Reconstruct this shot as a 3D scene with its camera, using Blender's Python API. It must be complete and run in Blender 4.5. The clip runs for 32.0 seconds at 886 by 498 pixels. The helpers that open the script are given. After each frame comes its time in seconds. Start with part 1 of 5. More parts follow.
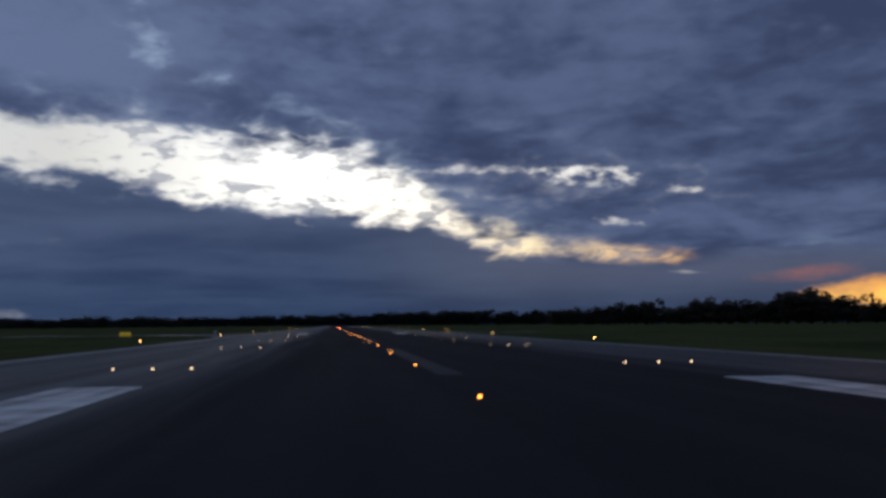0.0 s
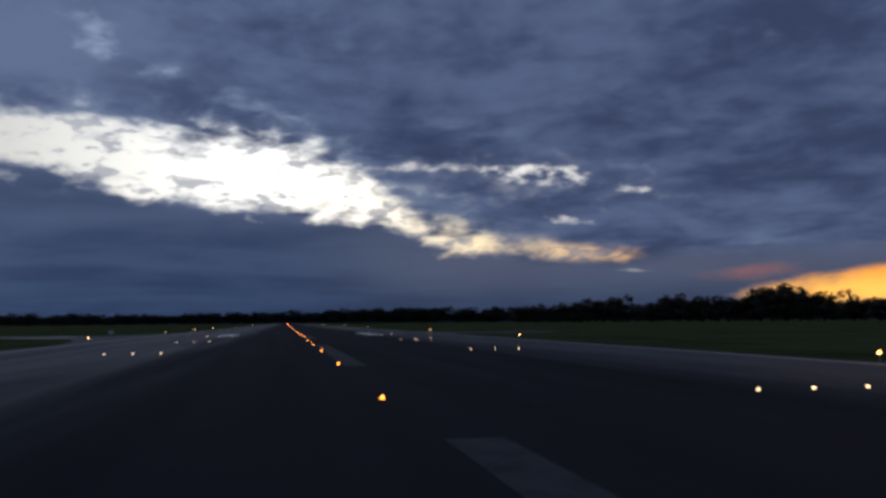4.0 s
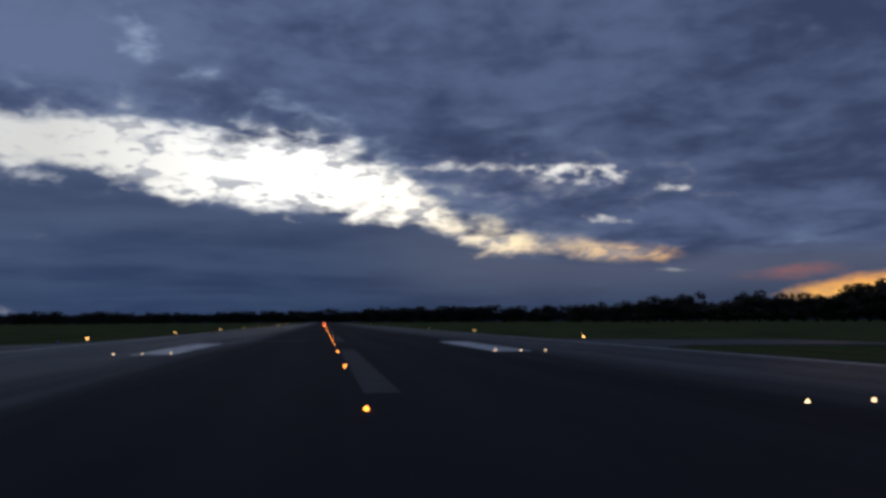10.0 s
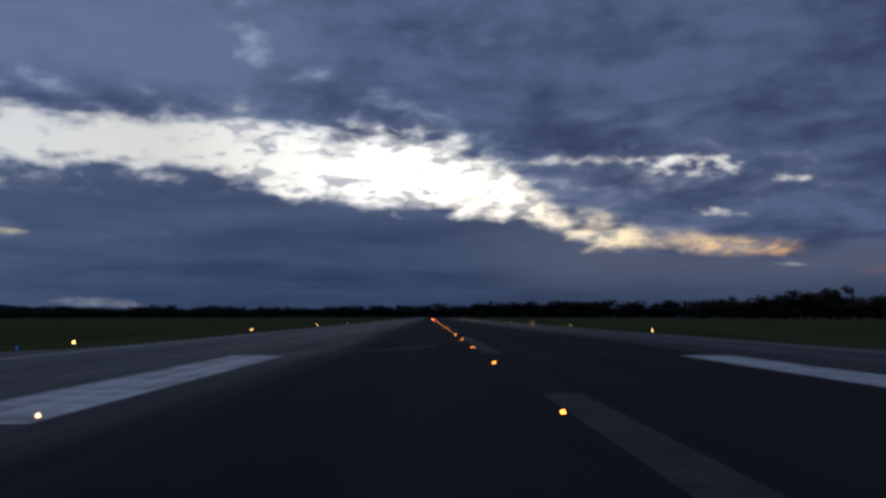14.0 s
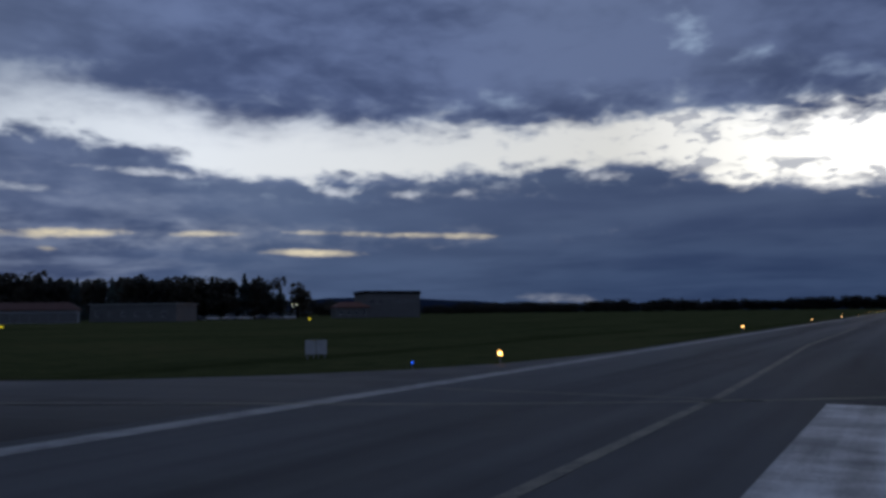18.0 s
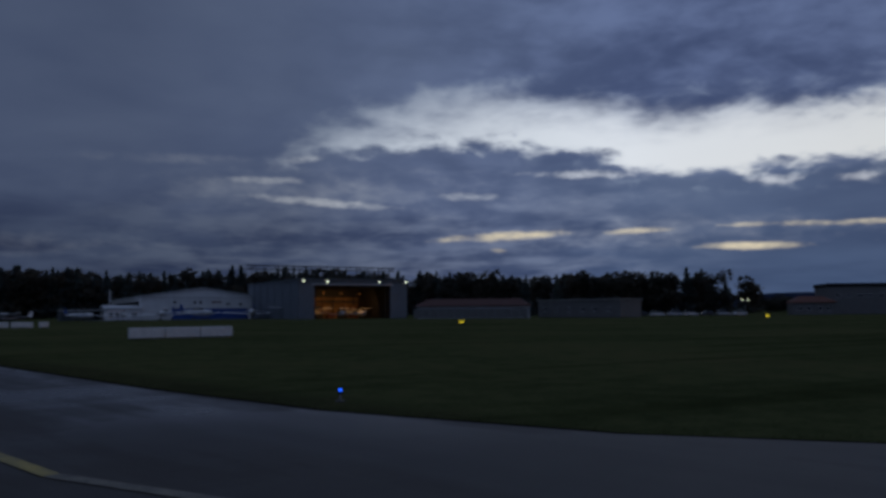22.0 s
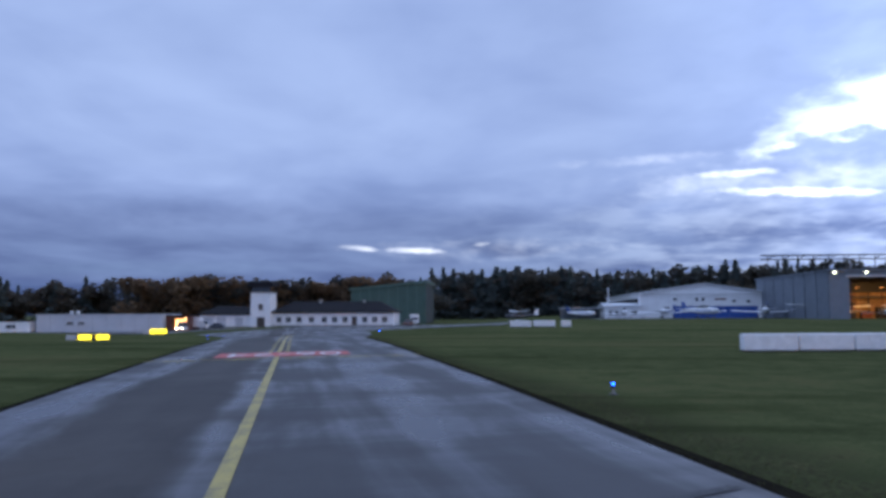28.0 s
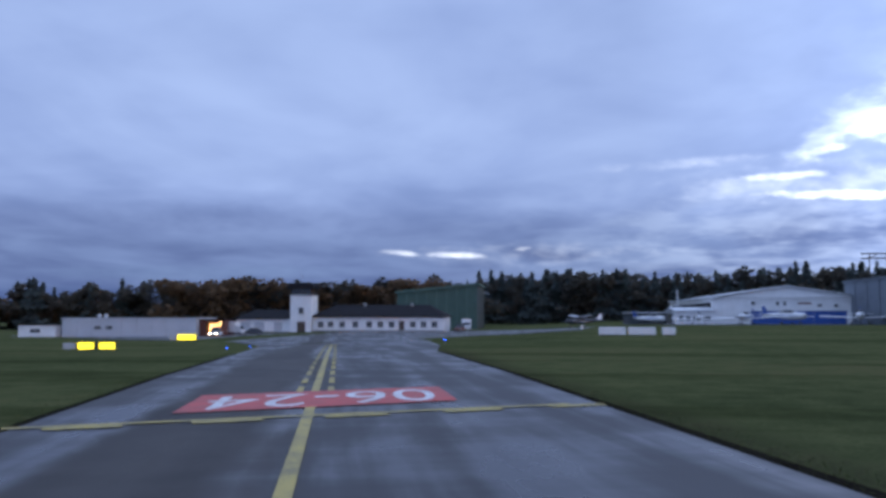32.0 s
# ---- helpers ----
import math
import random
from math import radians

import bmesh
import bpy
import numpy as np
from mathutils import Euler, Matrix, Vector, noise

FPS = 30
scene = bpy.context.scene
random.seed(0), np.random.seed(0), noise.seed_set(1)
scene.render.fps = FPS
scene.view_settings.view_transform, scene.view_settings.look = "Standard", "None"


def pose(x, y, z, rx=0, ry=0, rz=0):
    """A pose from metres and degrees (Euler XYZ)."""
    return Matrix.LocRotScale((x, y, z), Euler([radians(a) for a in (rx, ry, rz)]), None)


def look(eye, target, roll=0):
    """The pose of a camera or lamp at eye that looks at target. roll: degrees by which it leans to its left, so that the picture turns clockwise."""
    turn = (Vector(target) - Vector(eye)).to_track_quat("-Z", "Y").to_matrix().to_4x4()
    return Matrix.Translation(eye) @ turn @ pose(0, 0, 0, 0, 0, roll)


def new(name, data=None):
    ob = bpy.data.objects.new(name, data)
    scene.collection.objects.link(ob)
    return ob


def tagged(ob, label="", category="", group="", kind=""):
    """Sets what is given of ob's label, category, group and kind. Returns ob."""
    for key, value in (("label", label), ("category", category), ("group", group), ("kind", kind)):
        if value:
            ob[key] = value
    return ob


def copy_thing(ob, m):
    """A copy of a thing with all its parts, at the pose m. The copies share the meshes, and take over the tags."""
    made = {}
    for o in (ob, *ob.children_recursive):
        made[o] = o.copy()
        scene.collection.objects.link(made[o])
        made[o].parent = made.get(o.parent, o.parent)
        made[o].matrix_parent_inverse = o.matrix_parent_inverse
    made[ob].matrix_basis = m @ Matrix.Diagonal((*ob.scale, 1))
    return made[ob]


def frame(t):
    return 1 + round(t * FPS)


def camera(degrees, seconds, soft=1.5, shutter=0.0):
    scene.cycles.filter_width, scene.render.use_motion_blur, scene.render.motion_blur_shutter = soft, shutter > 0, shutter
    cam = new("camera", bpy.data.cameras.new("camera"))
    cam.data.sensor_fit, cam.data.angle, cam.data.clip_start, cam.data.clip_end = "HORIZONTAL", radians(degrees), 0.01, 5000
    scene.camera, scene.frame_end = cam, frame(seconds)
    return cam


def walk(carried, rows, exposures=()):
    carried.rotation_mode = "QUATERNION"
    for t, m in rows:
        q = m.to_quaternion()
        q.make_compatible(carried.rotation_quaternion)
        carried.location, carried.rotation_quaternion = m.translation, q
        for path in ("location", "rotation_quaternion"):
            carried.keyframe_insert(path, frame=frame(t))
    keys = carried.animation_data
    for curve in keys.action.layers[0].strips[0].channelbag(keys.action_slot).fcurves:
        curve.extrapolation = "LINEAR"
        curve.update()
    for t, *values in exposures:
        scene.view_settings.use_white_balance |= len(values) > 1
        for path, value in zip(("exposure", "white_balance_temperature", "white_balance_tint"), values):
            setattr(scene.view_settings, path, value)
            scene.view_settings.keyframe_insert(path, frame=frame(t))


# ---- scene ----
cam = camera(58.3, 32.0, soft=3.4)
EYE = 1.71
# seconds, x, y, heading to the left, tilt up, lean to the left
PATH = [
    (0.0, -3.34, 0.89, -7.70, 5.42, -0.43),
    (0.5, -3.35, 6.67, -8.02, 5.26, -0.50),
    (1.0, -3.36, 12.47, -8.49, 5.20, -0.44),
    (1.5, -3.25, 18.24, -8.75, 5.24, -0.45),
    (2.0, -3.11, 24.00, -9.03, 5.19, -0.37),
    (2.5, -2.94, 29.78, -10.10, 5.16, -0.51),
    (3.0, -2.67, 35.48, -11.05, 5.06, -0.48),
    (3.5, -2.39, 41.01, -11.34, 5.08, -0.40),
    (4.0, -2.14, 46.47, -11.20, 5.22, -0.44),
    (4.5, -1.91, 51.87, -11.15, 5.25, -0.46),
    (5.0, -1.69, 57.24, -11.08, 5.27, -0.47),
    (5.5, -1.48, 62.58, -11.06, 5.24, -0.49),
    (6.0, -1.28, 67.91, -10.88, 5.36, -0.52),
    (6.5, -1.12, 73.23, -10.66, 5.31, -0.57),
    (7.0, -1.01, 78.51, -10.37, 5.33, -0.54),
    (7.5, -0.94, 83.75, -9.79, 5.29, -0.52),
    (8.0, -0.89, 89.01, -9.26, 5.23, -0.52),
    (8.5, -0.86, 94.17, -9.04, 5.16, -0.50),
    (9.0, -0.82, 99.16, -9.05, 5.14, -0.47),
    (9.5, -0.80, 103.99, -8.90, 5.20, -0.31),
    (10.0, -0.84, 108.69, -8.55, 5.20, -0.29),
    (10.5, -0.83, 113.28, -8.39, 5.20, -0.33),
    (11.0, -0.86, 117.76, -8.28, 5.25, -0.28),
    (11.5, -0.94, 122.04, -7.53, 5.23, -0.19),
    (12.0, -1.09, 126.05, -5.82, 5.01, -0.02),
    (12.5, -1.33, 129.79, -5.12, 5.08, 0.07),
    (13.0, -1.65, 133.38, -4.68, 5.03, 0.08),
    (13.5, -1.96, 136.80, -3.61, 5.01, 0.15),
    (14.0, -2.35, 140.12, -0.93, 4.88, 0.03),
    (14.5, -2.83, 143.31, 1.70, 4.82, 0.03),
    (15.0, -3.39, 146.33, 4.34, 4.75, 0.03),
    (15.5, -4.03, 149.15, 6.99, 4.77, -0.21),
    (16.0, -4.76, 151.74, 10.68, 4.86, -0.32),
    (16.5, -5.80, 154.07, 15.32, 4.84, -0.32),
    (17.0, -6.98, 156.14, 20.91, 4.84, -0.51),
    (17.5, -8.21, 158.07, 26.33, 4.77, -0.71),
    (18.0, -9.60, 159.67, 30.68, 4.55, -0.53),
    (18.5, -10.81, 160.99, 35.09, 4.32, -0.72),
    (19.0, -12.08, 162.06, 39.65, 4.31, -0.36),
    (19.5, -13.42, 162.99, 43.61, 4.48, -0.42),
    (20.0, -14.71, 163.80, 47.17, 4.28, -0.49),
    (20.5, -15.91, 164.47, 50.85, 4.04, -0.15),
    (21.0, -17.01, 165.05, 54.43, 4.28, -0.48),
    (21.5, -18.20, 165.55, 57.74, 4.19, -0.31),
    (22.0, -19.52, 165.98, 61.27, 4.51, -0.42),
    (22.5, -20.90, 166.31, 65.09, 4.25, -0.41),
    (23.0, -22.35, 166.46, 69.32, 3.54, -0.42),
    (23.5, -23.85, 166.48, 74.21, 3.80, -0.06),
    (24.0, -25.55, 166.37, 78.74, 3.80, -0.37),
    (24.5, -27.53, 166.23, 82.80, 4.01, -0.39),
    (25.0, -29.66, 165.97, 86.15, 4.04, -0.43),
    (25.5, -31.86, 165.57, 89.25, 4.02, -0.39),
    (26.0, -34.12, 165.10, 91.85, 4.31, -0.28),
    (26.5, -36.35, 164.64, 93.50, 4.27, -0.32),
    (27.0, -38.53, 164.17, 93.83, 4.37, -0.25),
    (27.5, -40.69, 163.67, 94.13, 4.48, -0.26),
    (28.0, -42.86, 163.15, 94.44, 4.59, -0.26),
    (28.5, -45.07, 162.59, 94.58, 4.68, -0.34),
    (29.0, -47.33, 161.94, 95.54, 4.93, -0.34),
    (29.5, -49.59, 161.33, 96.37, 4.93, -0.37),
    (30.0, -51.59, 160.80, 96.62, 4.89, -0.31),
    (30.5, -53.46, 160.27, 96.48, 4.79, -0.23),
    (31.0, -55.35, 159.77, 96.63, 4.82, -0.25),
    (31.5, -57.25, 159.18, 97.12, 4.85, -0.22),
    (32.0, -59.21, 158.58, 97.38, 4.93, -0.08),
]
EXPOSURES = [(0.0, -0.5), (13.0, -0.5), (16.0, -0.5), (18.0, -0.48), (19.0, -0.4), (20.0, -0.2), (21.0, -0.35), (22.0, -0.6), (22.5, 0.1), (23.0, 0.7), (24.0, 1.2), (25.0, 1.55), (26.0, 1.8), (29.0, 1.9), (32.0, 1.9)]
walk(cam, [(t, pose(x, y, EYE, 90 + tilt, -lean, head)) for t, x, y, head, tilt, lean in PATH], EXPOSURES)


# ---- node arithmetic ----
class Val:
    """A socket of a node tree with arithmetic."""

    def __init__(self, tree, sock):
        self.t, self.s = tree, sock

    def op(self, kind, *others, clamp=False):
        n = self.t.nodes.new("ShaderNodeMath")
        n.operation, n.use_clamp = kind, clamp
        for i, o in enumerate((self, *others)):
            if isinstance(o, Val):
                self.t.links.new(o.s, n.inputs[i])
            else:
                n.inputs[i].default_value = o
        return Val(self.t, n.outputs[0])

    def __add__(self, o):
        return self.op("ADD", o)

    def __sub__(self, o):
        return self.op("SUBTRACT", o)

    def __mul__(self, o):
        return self.op("MULTIPLY", o)

    def __truediv__(self, o):
        return self.op("DIVIDE", o)

    def lower(self, o):
        return self.op("MINIMUM", o)

    def upper(self, o):
        return self.op("MAXIMUM", o)

    def mag(self):
        return self.op("ABSOLUTE")

    def step(self, lo, hi, a=0.0, b=1.0):
        n = self.t.nodes.new("ShaderNodeMapRange")
        n.interpolation_type = "SMOOTHSTEP"
        self.t.links.new(self.s, n.inputs[0])
        for i, q in enumerate((lo, hi, a, b)):
            n.inputs[1 + i].default_value = q
        return Val(self.t, n.outputs[0])

    def ramp(self, stops, ease="LINEAR"):
        """Colours or greys over 0 to 1."""
        n = self.t.nodes.new("ShaderNodeValToRGB")
        n.color_ramp.interpolation = ease
        e = n.color_ramp.elements
        while len(e) < len(stops):
            e.new(0.5)
        for k, (p, c) in enumerate(stops):
            e[k].position = p
            e[k].color = (*c, 1) if isinstance(c, tuple) else (c, c, c, 1)
        self.t.links.new(self.s, n.inputs[0])
        return Val(self.t, n.outputs[0])


def vec(tree, x, y, z):
    n = tree.nodes.new("ShaderNodeCombineXYZ")
    for i, o in enumerate((x, y, z)):
        if isinstance(o, Val):
            tree.links.new(o.s, n.inputs[i])
        else:
            n.inputs[i].default_value = o
    return Val(tree, n.outputs[0])


def split(v):
    n = v.t.nodes.new("ShaderNodeSeparateXYZ")
    v.t.links.new(v.s, n.inputs[0])
    return [Val(v.t, o) for o in n.outputs]


def noisy(v, scale, detail=4.0, rough=0.55, bend=0.0):
    n = v.t.nodes.new("ShaderNodeTexNoise")
    v.t.links.new(v.s, n.inputs["Vector"])
    for k, q in (("Scale", scale), ("Detail", detail), ("Roughness", rough), ("Distortion", bend)):
        n.inputs[k].default_value = q
    return Val(v.t, n.outputs["Fac"])


def mixed(fac, a, b, way="MIX"):
    tree = fac.t
    n = tree.nodes.new("ShaderNodeMix")
    n.data_type, n.blend_type = "RGBA", way
    for i, o in ((0, fac), (6, a), (7, b)):
        if isinstance(o, Val):
            tree.links.new(o.s, n.inputs[i])
        else:
            n.inputs[i].default_value = (*o, 1) if isinstance(o, tuple) else o
    return Val(tree, n.outputs[2])


def stops(lo, hi, pairs):
    """Ramp stops from pairs of a position between lo and hi and a value."""
    return [((p - lo) / (hi - lo), v) for p, v in pairs]




# ---- sky: broken cloud at dusk, open bands towards the set sun ----
world = bpy.data.worlds.new("dusk_sky")
scene.world = world
world.use_nodes = True
wt = world.node_tree
wt.nodes.clear()
gen = wt.nodes.new("ShaderNodeTexCoord")
dx, dy, dz = split(Val(wt, gen.outputs["Generated"]))
az = (dx * -1.0).op("ARCTAN2", dy) * 57.2958
el = dz.op("ARCSINE") * 57.2958
# a cloud layer seen in perspective: billows of three sizes, flatter towards the horizon
depth = dz.upper(0.0) + 0.11
flat_x, flat_y = dx / depth, dy / depth
huge = noisy(vec(wt, flat_x, flat_y, 1.0), 0.9, 3, 0.5, 0.3)
soft = noisy(vec(wt, flat_x, flat_y, 5.0), 2.1, 5, 0.54, 0.3)
veil = noisy(vec(wt, flat_x * 0.8 + flat_y * 0.3, flat_y * 1.1 - flat_x * 0.3, 9.0), 1.2, 4, 0.48, 0.35)
# billows at the rims of the breaks
lump = noisy(vec(wt, az / 3.0, el / 1.35, 3.0), 1.0, 3, 0.5, 0.25)
tiny = noisy(vec(wt, az / 1.15, el / 0.62, 7.0), 1.0, 2, 0.5, 0.1)
rag = (lump - 0.5) * 4.0 + (tiny - 0.5) * 1.1 + (soft - 0.5) * 2.2
turn = (az + 60.0) / 240.0


def by_az(pairs, unit):
    return turn.ramp(stops(-60, 180, [(p, v / unit) for p, v in pairs])) * unit


# the long break in the clouds: its upper and lower rim over the heading
top = by_az([(-60, 2), (-30, 3.0), (-25, 4.3), (-21, 4.95), (-15, 5.55), (-10, 7.3), (-7.4, 8.6), (-5, 10.5), (-1, 12.2), (1, 12.8), (7, 12.9), (15, 13.2), (20, 13.3), (24, 13.0), (34, 13.3), (40, 13.6), (46, 13.5), (50, 14.4), (57, 14.8), (62.6, 14.4), (65.6, 13.5), (69, 12.5), (71, 11.6), (73, 10.0), (76, 8), (180, 0)], 20.0)
low = by_az([(-60, 5), (-27, 4.9), (-24, 4.3), (-17, 4.7), (-11, 5.6), (-6.5, 7.25), (1, 7.8), (8, 8.6), (13.5, 9.5), (15.2, 10.3), (20, 10.5), (29, 10.2), (35, 9.65), (44, 9.7), (48, 10.0), (50.6, 11.2), (58.7, 11.9), (66, 11.5), (69, 11.5), (72.7, 10.5), (76, 10.6), (180, 10.6)], 20.0)
over, under = el - low, top - el
blur = az.step(22, 52)
calmer = az.step(-20, -6, 0.35, 1.0)
rim_low = (over + rag * calmer * 0.75).step(-0.55, 0.65)
rim_top = mixed(blur, (under + rag * calmer * 1.15).step(-1.0, 1.2), (under + rag * 0.5 + (soft - 0.5) * 2.0).step(-1.4, 2.6))
gap = split(rim_top)[0] * rim_low
room = over.lower(under)


def streak(a0, e0, a1, e1, thick, ragged=0.5, soft_by=0.8, fine=0.8):
    """An uneven break between two headings and elevations."""
    mid, half, rise = (a0 + a1) / 2, abs(a1 - a0) / 2, (e1 - e0) / (a1 - a0)
    u = (az - mid) / half
    v = (el - ((az - a0) * rise + e0)) / thick
    return ((u * u + v * v) * -0.8 + 0.8 + (rag * 0.6 + (tiny - 0.5) * fine) * ragged * 1.5).step(0.0, soft_by * 1.25)


def sum_of(items):
    total = None
    for it in items:
        total = it if total is None else total.upper(it)
    return total


pale = sum_of([
    streak(-5.4, 11.2, -15.4, 11.0, 0.42, 0.8, 1.7, 2.0) * 0.75, streak(-13.0, 11.2, -23.4, 10.2, 0.60, 0.9, 1.4, 2.2), streak(-15.2, 10.2, -21.5, 9.6, 0.36, 0.9, 1.7, 2.2) * 0.75, streak(-22.2, 9.7, -26.3, 9.0, 0.32, 0.9, 1.8, 2.2) * 0.7,
    streak(-18.0, 7.7, -22.4, 6.6, 0.34, 1.0, 1.8, 2.2) * 0.55, streak(-23.2, 3.6, -26.4, 3.35, 0.16, 0.6, 1.6) * 0.5,
    streak(76.4, 8.25, 62.6, 7.3, 0.42, 0.5, 1.2) * 0.95, streak(63, 8.3, 55.5, 8.2, 0.45, 0.6, 1.4) * 0.65, streak(73.2, 10.6, 69, 11.2, 0.4, 0.5, 1.6) * 0.6, streak(77.5, 9.35, 70, 9.35, 0.34, 0.5, 1.4) * 0.8,
    streak(87, 10.4, 74, 10.8, 0.5, 0.5, 2.2) * 0.35, streak(55.8, 9.8, 45.2, 9.5, 0.42, 0.7, 1.3) * 0.7,
    streak(102, 4.75, 98.8, 4.5, 0.28, 0.4, 1.2) * 0.55, streak(98.7, 4.55, 93.6, 4.4, 0.30, 0.4, 1.1) * 0.85, streak(92.6, 4.8, 90.8, 5.0, 0.22, 0.4, 1.2) * 0.45,
    streak(25.4, 1.1, 19.6, 0.85, 0.42, 0.55, 1.6) * 0.40, streak(82, 8.7, 54, 8.6, 1.9, 1.0, 2.6) * 0.24, streak(68, 5.2, 22, 5.5, 1.2, 0.9, 2.6) * 0.20, streak(44, 8.8, 14, 9.3, 1.0, 1.1, 2.4) * 0.22, streak(-4, 10.9, -28, 9.4, 1.9, 1.1, 2.6) * 0.22, streak(102, 4.4, 80, 4.6, 0.9, 0.8, 2.4) * 0.2,
    streak(41, 8.6, 35.8, 8.75, 0.45, 0.7, 1.4) * 0.6, streak(35.3, 8.6, 32, 8.5, 0.4, 0.7, 1.4) * 0.55, streak(30.4, 8.5, 27.6, 8.8, 0.4, 0.7, 1.4) * 0.5, streak(22, 9.7, 16.6, 9.4, 0.6, 0.8, 1.5) * 0.55])
faint = sum_of([
    streak(15.4, 21.4, 10.2, 16.4, 1.9, 1.3, 1.7, fine=0.4), streak(12.6, 18.0, 4.8, 14.0, 1.6, 1.4, 1.7, fine=0.4) * 0.9, streak(10, 16.9, -1, 14.2, 1.0, 0.9, 1.8, fine=0.4) * 0.7, streak(22, 15.6, 14, 14.4, 1.0, 0.8, 1.8, fine=0.4) * 0.5,
    streak(-3.0, 19.4, -5.2, 19.4, 0.6, 0.4, 1.8, fine=0.4) * 0.6, streak(-32.4, 18.2, -37.2, 20.4, 1.2, 0.6, 1.8, fine=0.4) * 0.8, streak(-2, 13.0, -7, 11.6, 0.8, 0.9, 1.6, fine=0.4) * 0.8,
    streak(-31, 5.3, -37, 5.7, 0.6, 0.7, 1.8, fine=0.4) * 0.6, streak(30, 14.6, 23, 15.0, 0.9, 0.8, 1.6, fine=0.4) * 0.7, streak(-8, 14.8, -20, 12.6, 0.8, 0.8, 2.2, fine=0.4) * 0.35])
warm = sum_of([streak(63.0, 5.05, 51.4, 5.6, 0.42, 0.6, 1.3, fine=0.4), streak(50, 5.5, 45, 5.6, 0.26, 0.5, 1.2, fine=0.4) * 0.7, streak(44.4, 4.4, 35.9, 4.2, 0.34, 0.5, 1.3, fine=0.4), streak(42, 5.75, 24.6, 5.4, 0.28, 0.6, 1.3, fine=0.4) * 0.75, streak(49, 5.6, 45.6, 5.7, 0.2, 0.4, 1.3, fine=0.4) * 0.5, streak(58, 4.4, 56.4, 4.3, 0.2, 0.3, 1.2, fine=0.4) * 0.5])
sunset = streak(-66, 4.0, -30.5, 1.5, 1.7, 0.12, 0.5)
ember = streak(-28.4, 2.9, -36.5, 3.4, 0.7, 0.3, 1.6)

# cloud body
body = (soft * 0.48 + huge * 0.30 + lump * 0.22).step(0.38, 0.61)
cloud = mixed(body, (0.036, 0.047, 0.098), (0.086, 0.105, 0.190))
cloud = mixed(az.step(2, 14) * az.step(34, 20) * el.step(13, 17) * 0.25, cloud, (0.125, 0.145, 0.225))
below = over.step(0.5, -1.0) * az.step(64, 44)
bank = mixed((veil * 0.5 + huge * 0.5).step(0.36, 0.64), mixed(el.step(1.0, 8.5), (0.018, 0.030, 0.070), (0.032, 0.044, 0.090)), mixed(el.step(1.0, 8.5), (0.028, 0.044, 0.092), (0.054, 0.070, 0.124)))
bank = mixed(az.step(2, -14) * el.step(0.0, 4.0) * 0.75, bank, (0.092, 0.099, 0.148))
bank = mixed(az.step(14, 30) * 0.16, bank, (0.105, 0.130, 0.195))
cloud = mixed(below * 0.92, cloud, bank)
shred = (lump * 0.6 + tiny * 0.4).step(0.47, 0.62) * over.step(-2.4, -0.1) * below
cloud = mixed(shred * az.step(12, 20) * 0.34, cloud, (0.24, 0.27, 0.34))
east = az.step(42, 80).upper(az.step(-60, -120))
calm = (veil * 0.55 + huge * 0.33 + soft * 0.12).step(0.30, 0.70)
upper = mixed(calm, (0.082, 0.104, 0.184), (0.124, 0.150, 0.236))
lower = mixed(calm, mixed(el.step(4.0, 9.5), (0.030, 0.040, 0.086), (0.062, 0.081, 0.152)), mixed(el.step(4.0, 9.5), (0.062, 0.080, 0.142), (0.108, 0.132, 0.220)))
puff = (soft * 0.65 + lump * 0.35).step(0.38, 0.64)
lower = mixed(puff * az.step(104, 84) * 0.32, lower, (0.120, 0.145, 0.215))
lower = mixed(streak(128, 2.9, 100, 3.3, 0.8, 0.15, 1.2) * 0.75, lower, (0.062, 0.084, 0.140))
lower = mixed(streak(132, 6.6, 98, 7.2, 1.3, 0.5, 1.8) * 0.55, lower, (0.030, 0.040, 0.086))
lower = mixed(el.step(2.6, 1.4) * az.step(98, 112) * 0.8, lower, (0.018, 0.028, 0.070))
cloud = mixed(east * 0.94, cloud, mixed((el + (huge - 0.5) * 6.0).step(6.5, 11.0), lower, upper))
cloud = mixed(el.step(20, 38), cloud, mixed(body, (0.110, 0.140, 0.235), (0.190, 0.225, 0.340)))
edge = (under + rag * 1.2).step(-2.2, 0.2) * over.step(-0.8, 0.8) * az.step(-24, -10)
cloud = mixed(edge * body * 0.42, cloud, (0.27, 0.295, 0.36))
cloud = mixed(faint * (soft * 0.7 + lump * 0.3).step(0.30, 0.66) * 0.74, cloud, (0.25, 0.295, 0.40))
cloud = mixed(dz * 0.0 + 1.0, cloud, mixed(east, (0.93, 1.03, 1.06), (0.935, 1.02, 1.065)), "MULTIPLY")
cloud = mixed(az.step(38, 52) * az.step(90, 74) * el.step(12, 8) * puff * 0.24, cloud, (0.22, 0.255, 0.33))
shine = turn.ramp(stops(-60, 180, [(-60, (0.9, 0.40, 0.10)), (-24, (0.95, 0.62, 0.24)), (-14, (0.92, 0.79, 0.54)), (-6, (0.98, 0.94, 0.87)), (2, (0.95, 0.94, 0.93)), (10, (0.72, 0.71, 0.70)), (18, (0.46, 0.455, 0.46)), (30, (0.43, 0.44, 0.47)), (44, (0.43, 0.45, 0.50)), (58, (0.46, 0.50, 0.58)), (70, (0.44, 0.50, 0.62)), (180, (0.35, 0.40, 0.55))]))
heaven = wt.nodes.new("ShaderNodeTexSky")
heaven.sky_type, heaven.sun_disc = "NISHITA", False
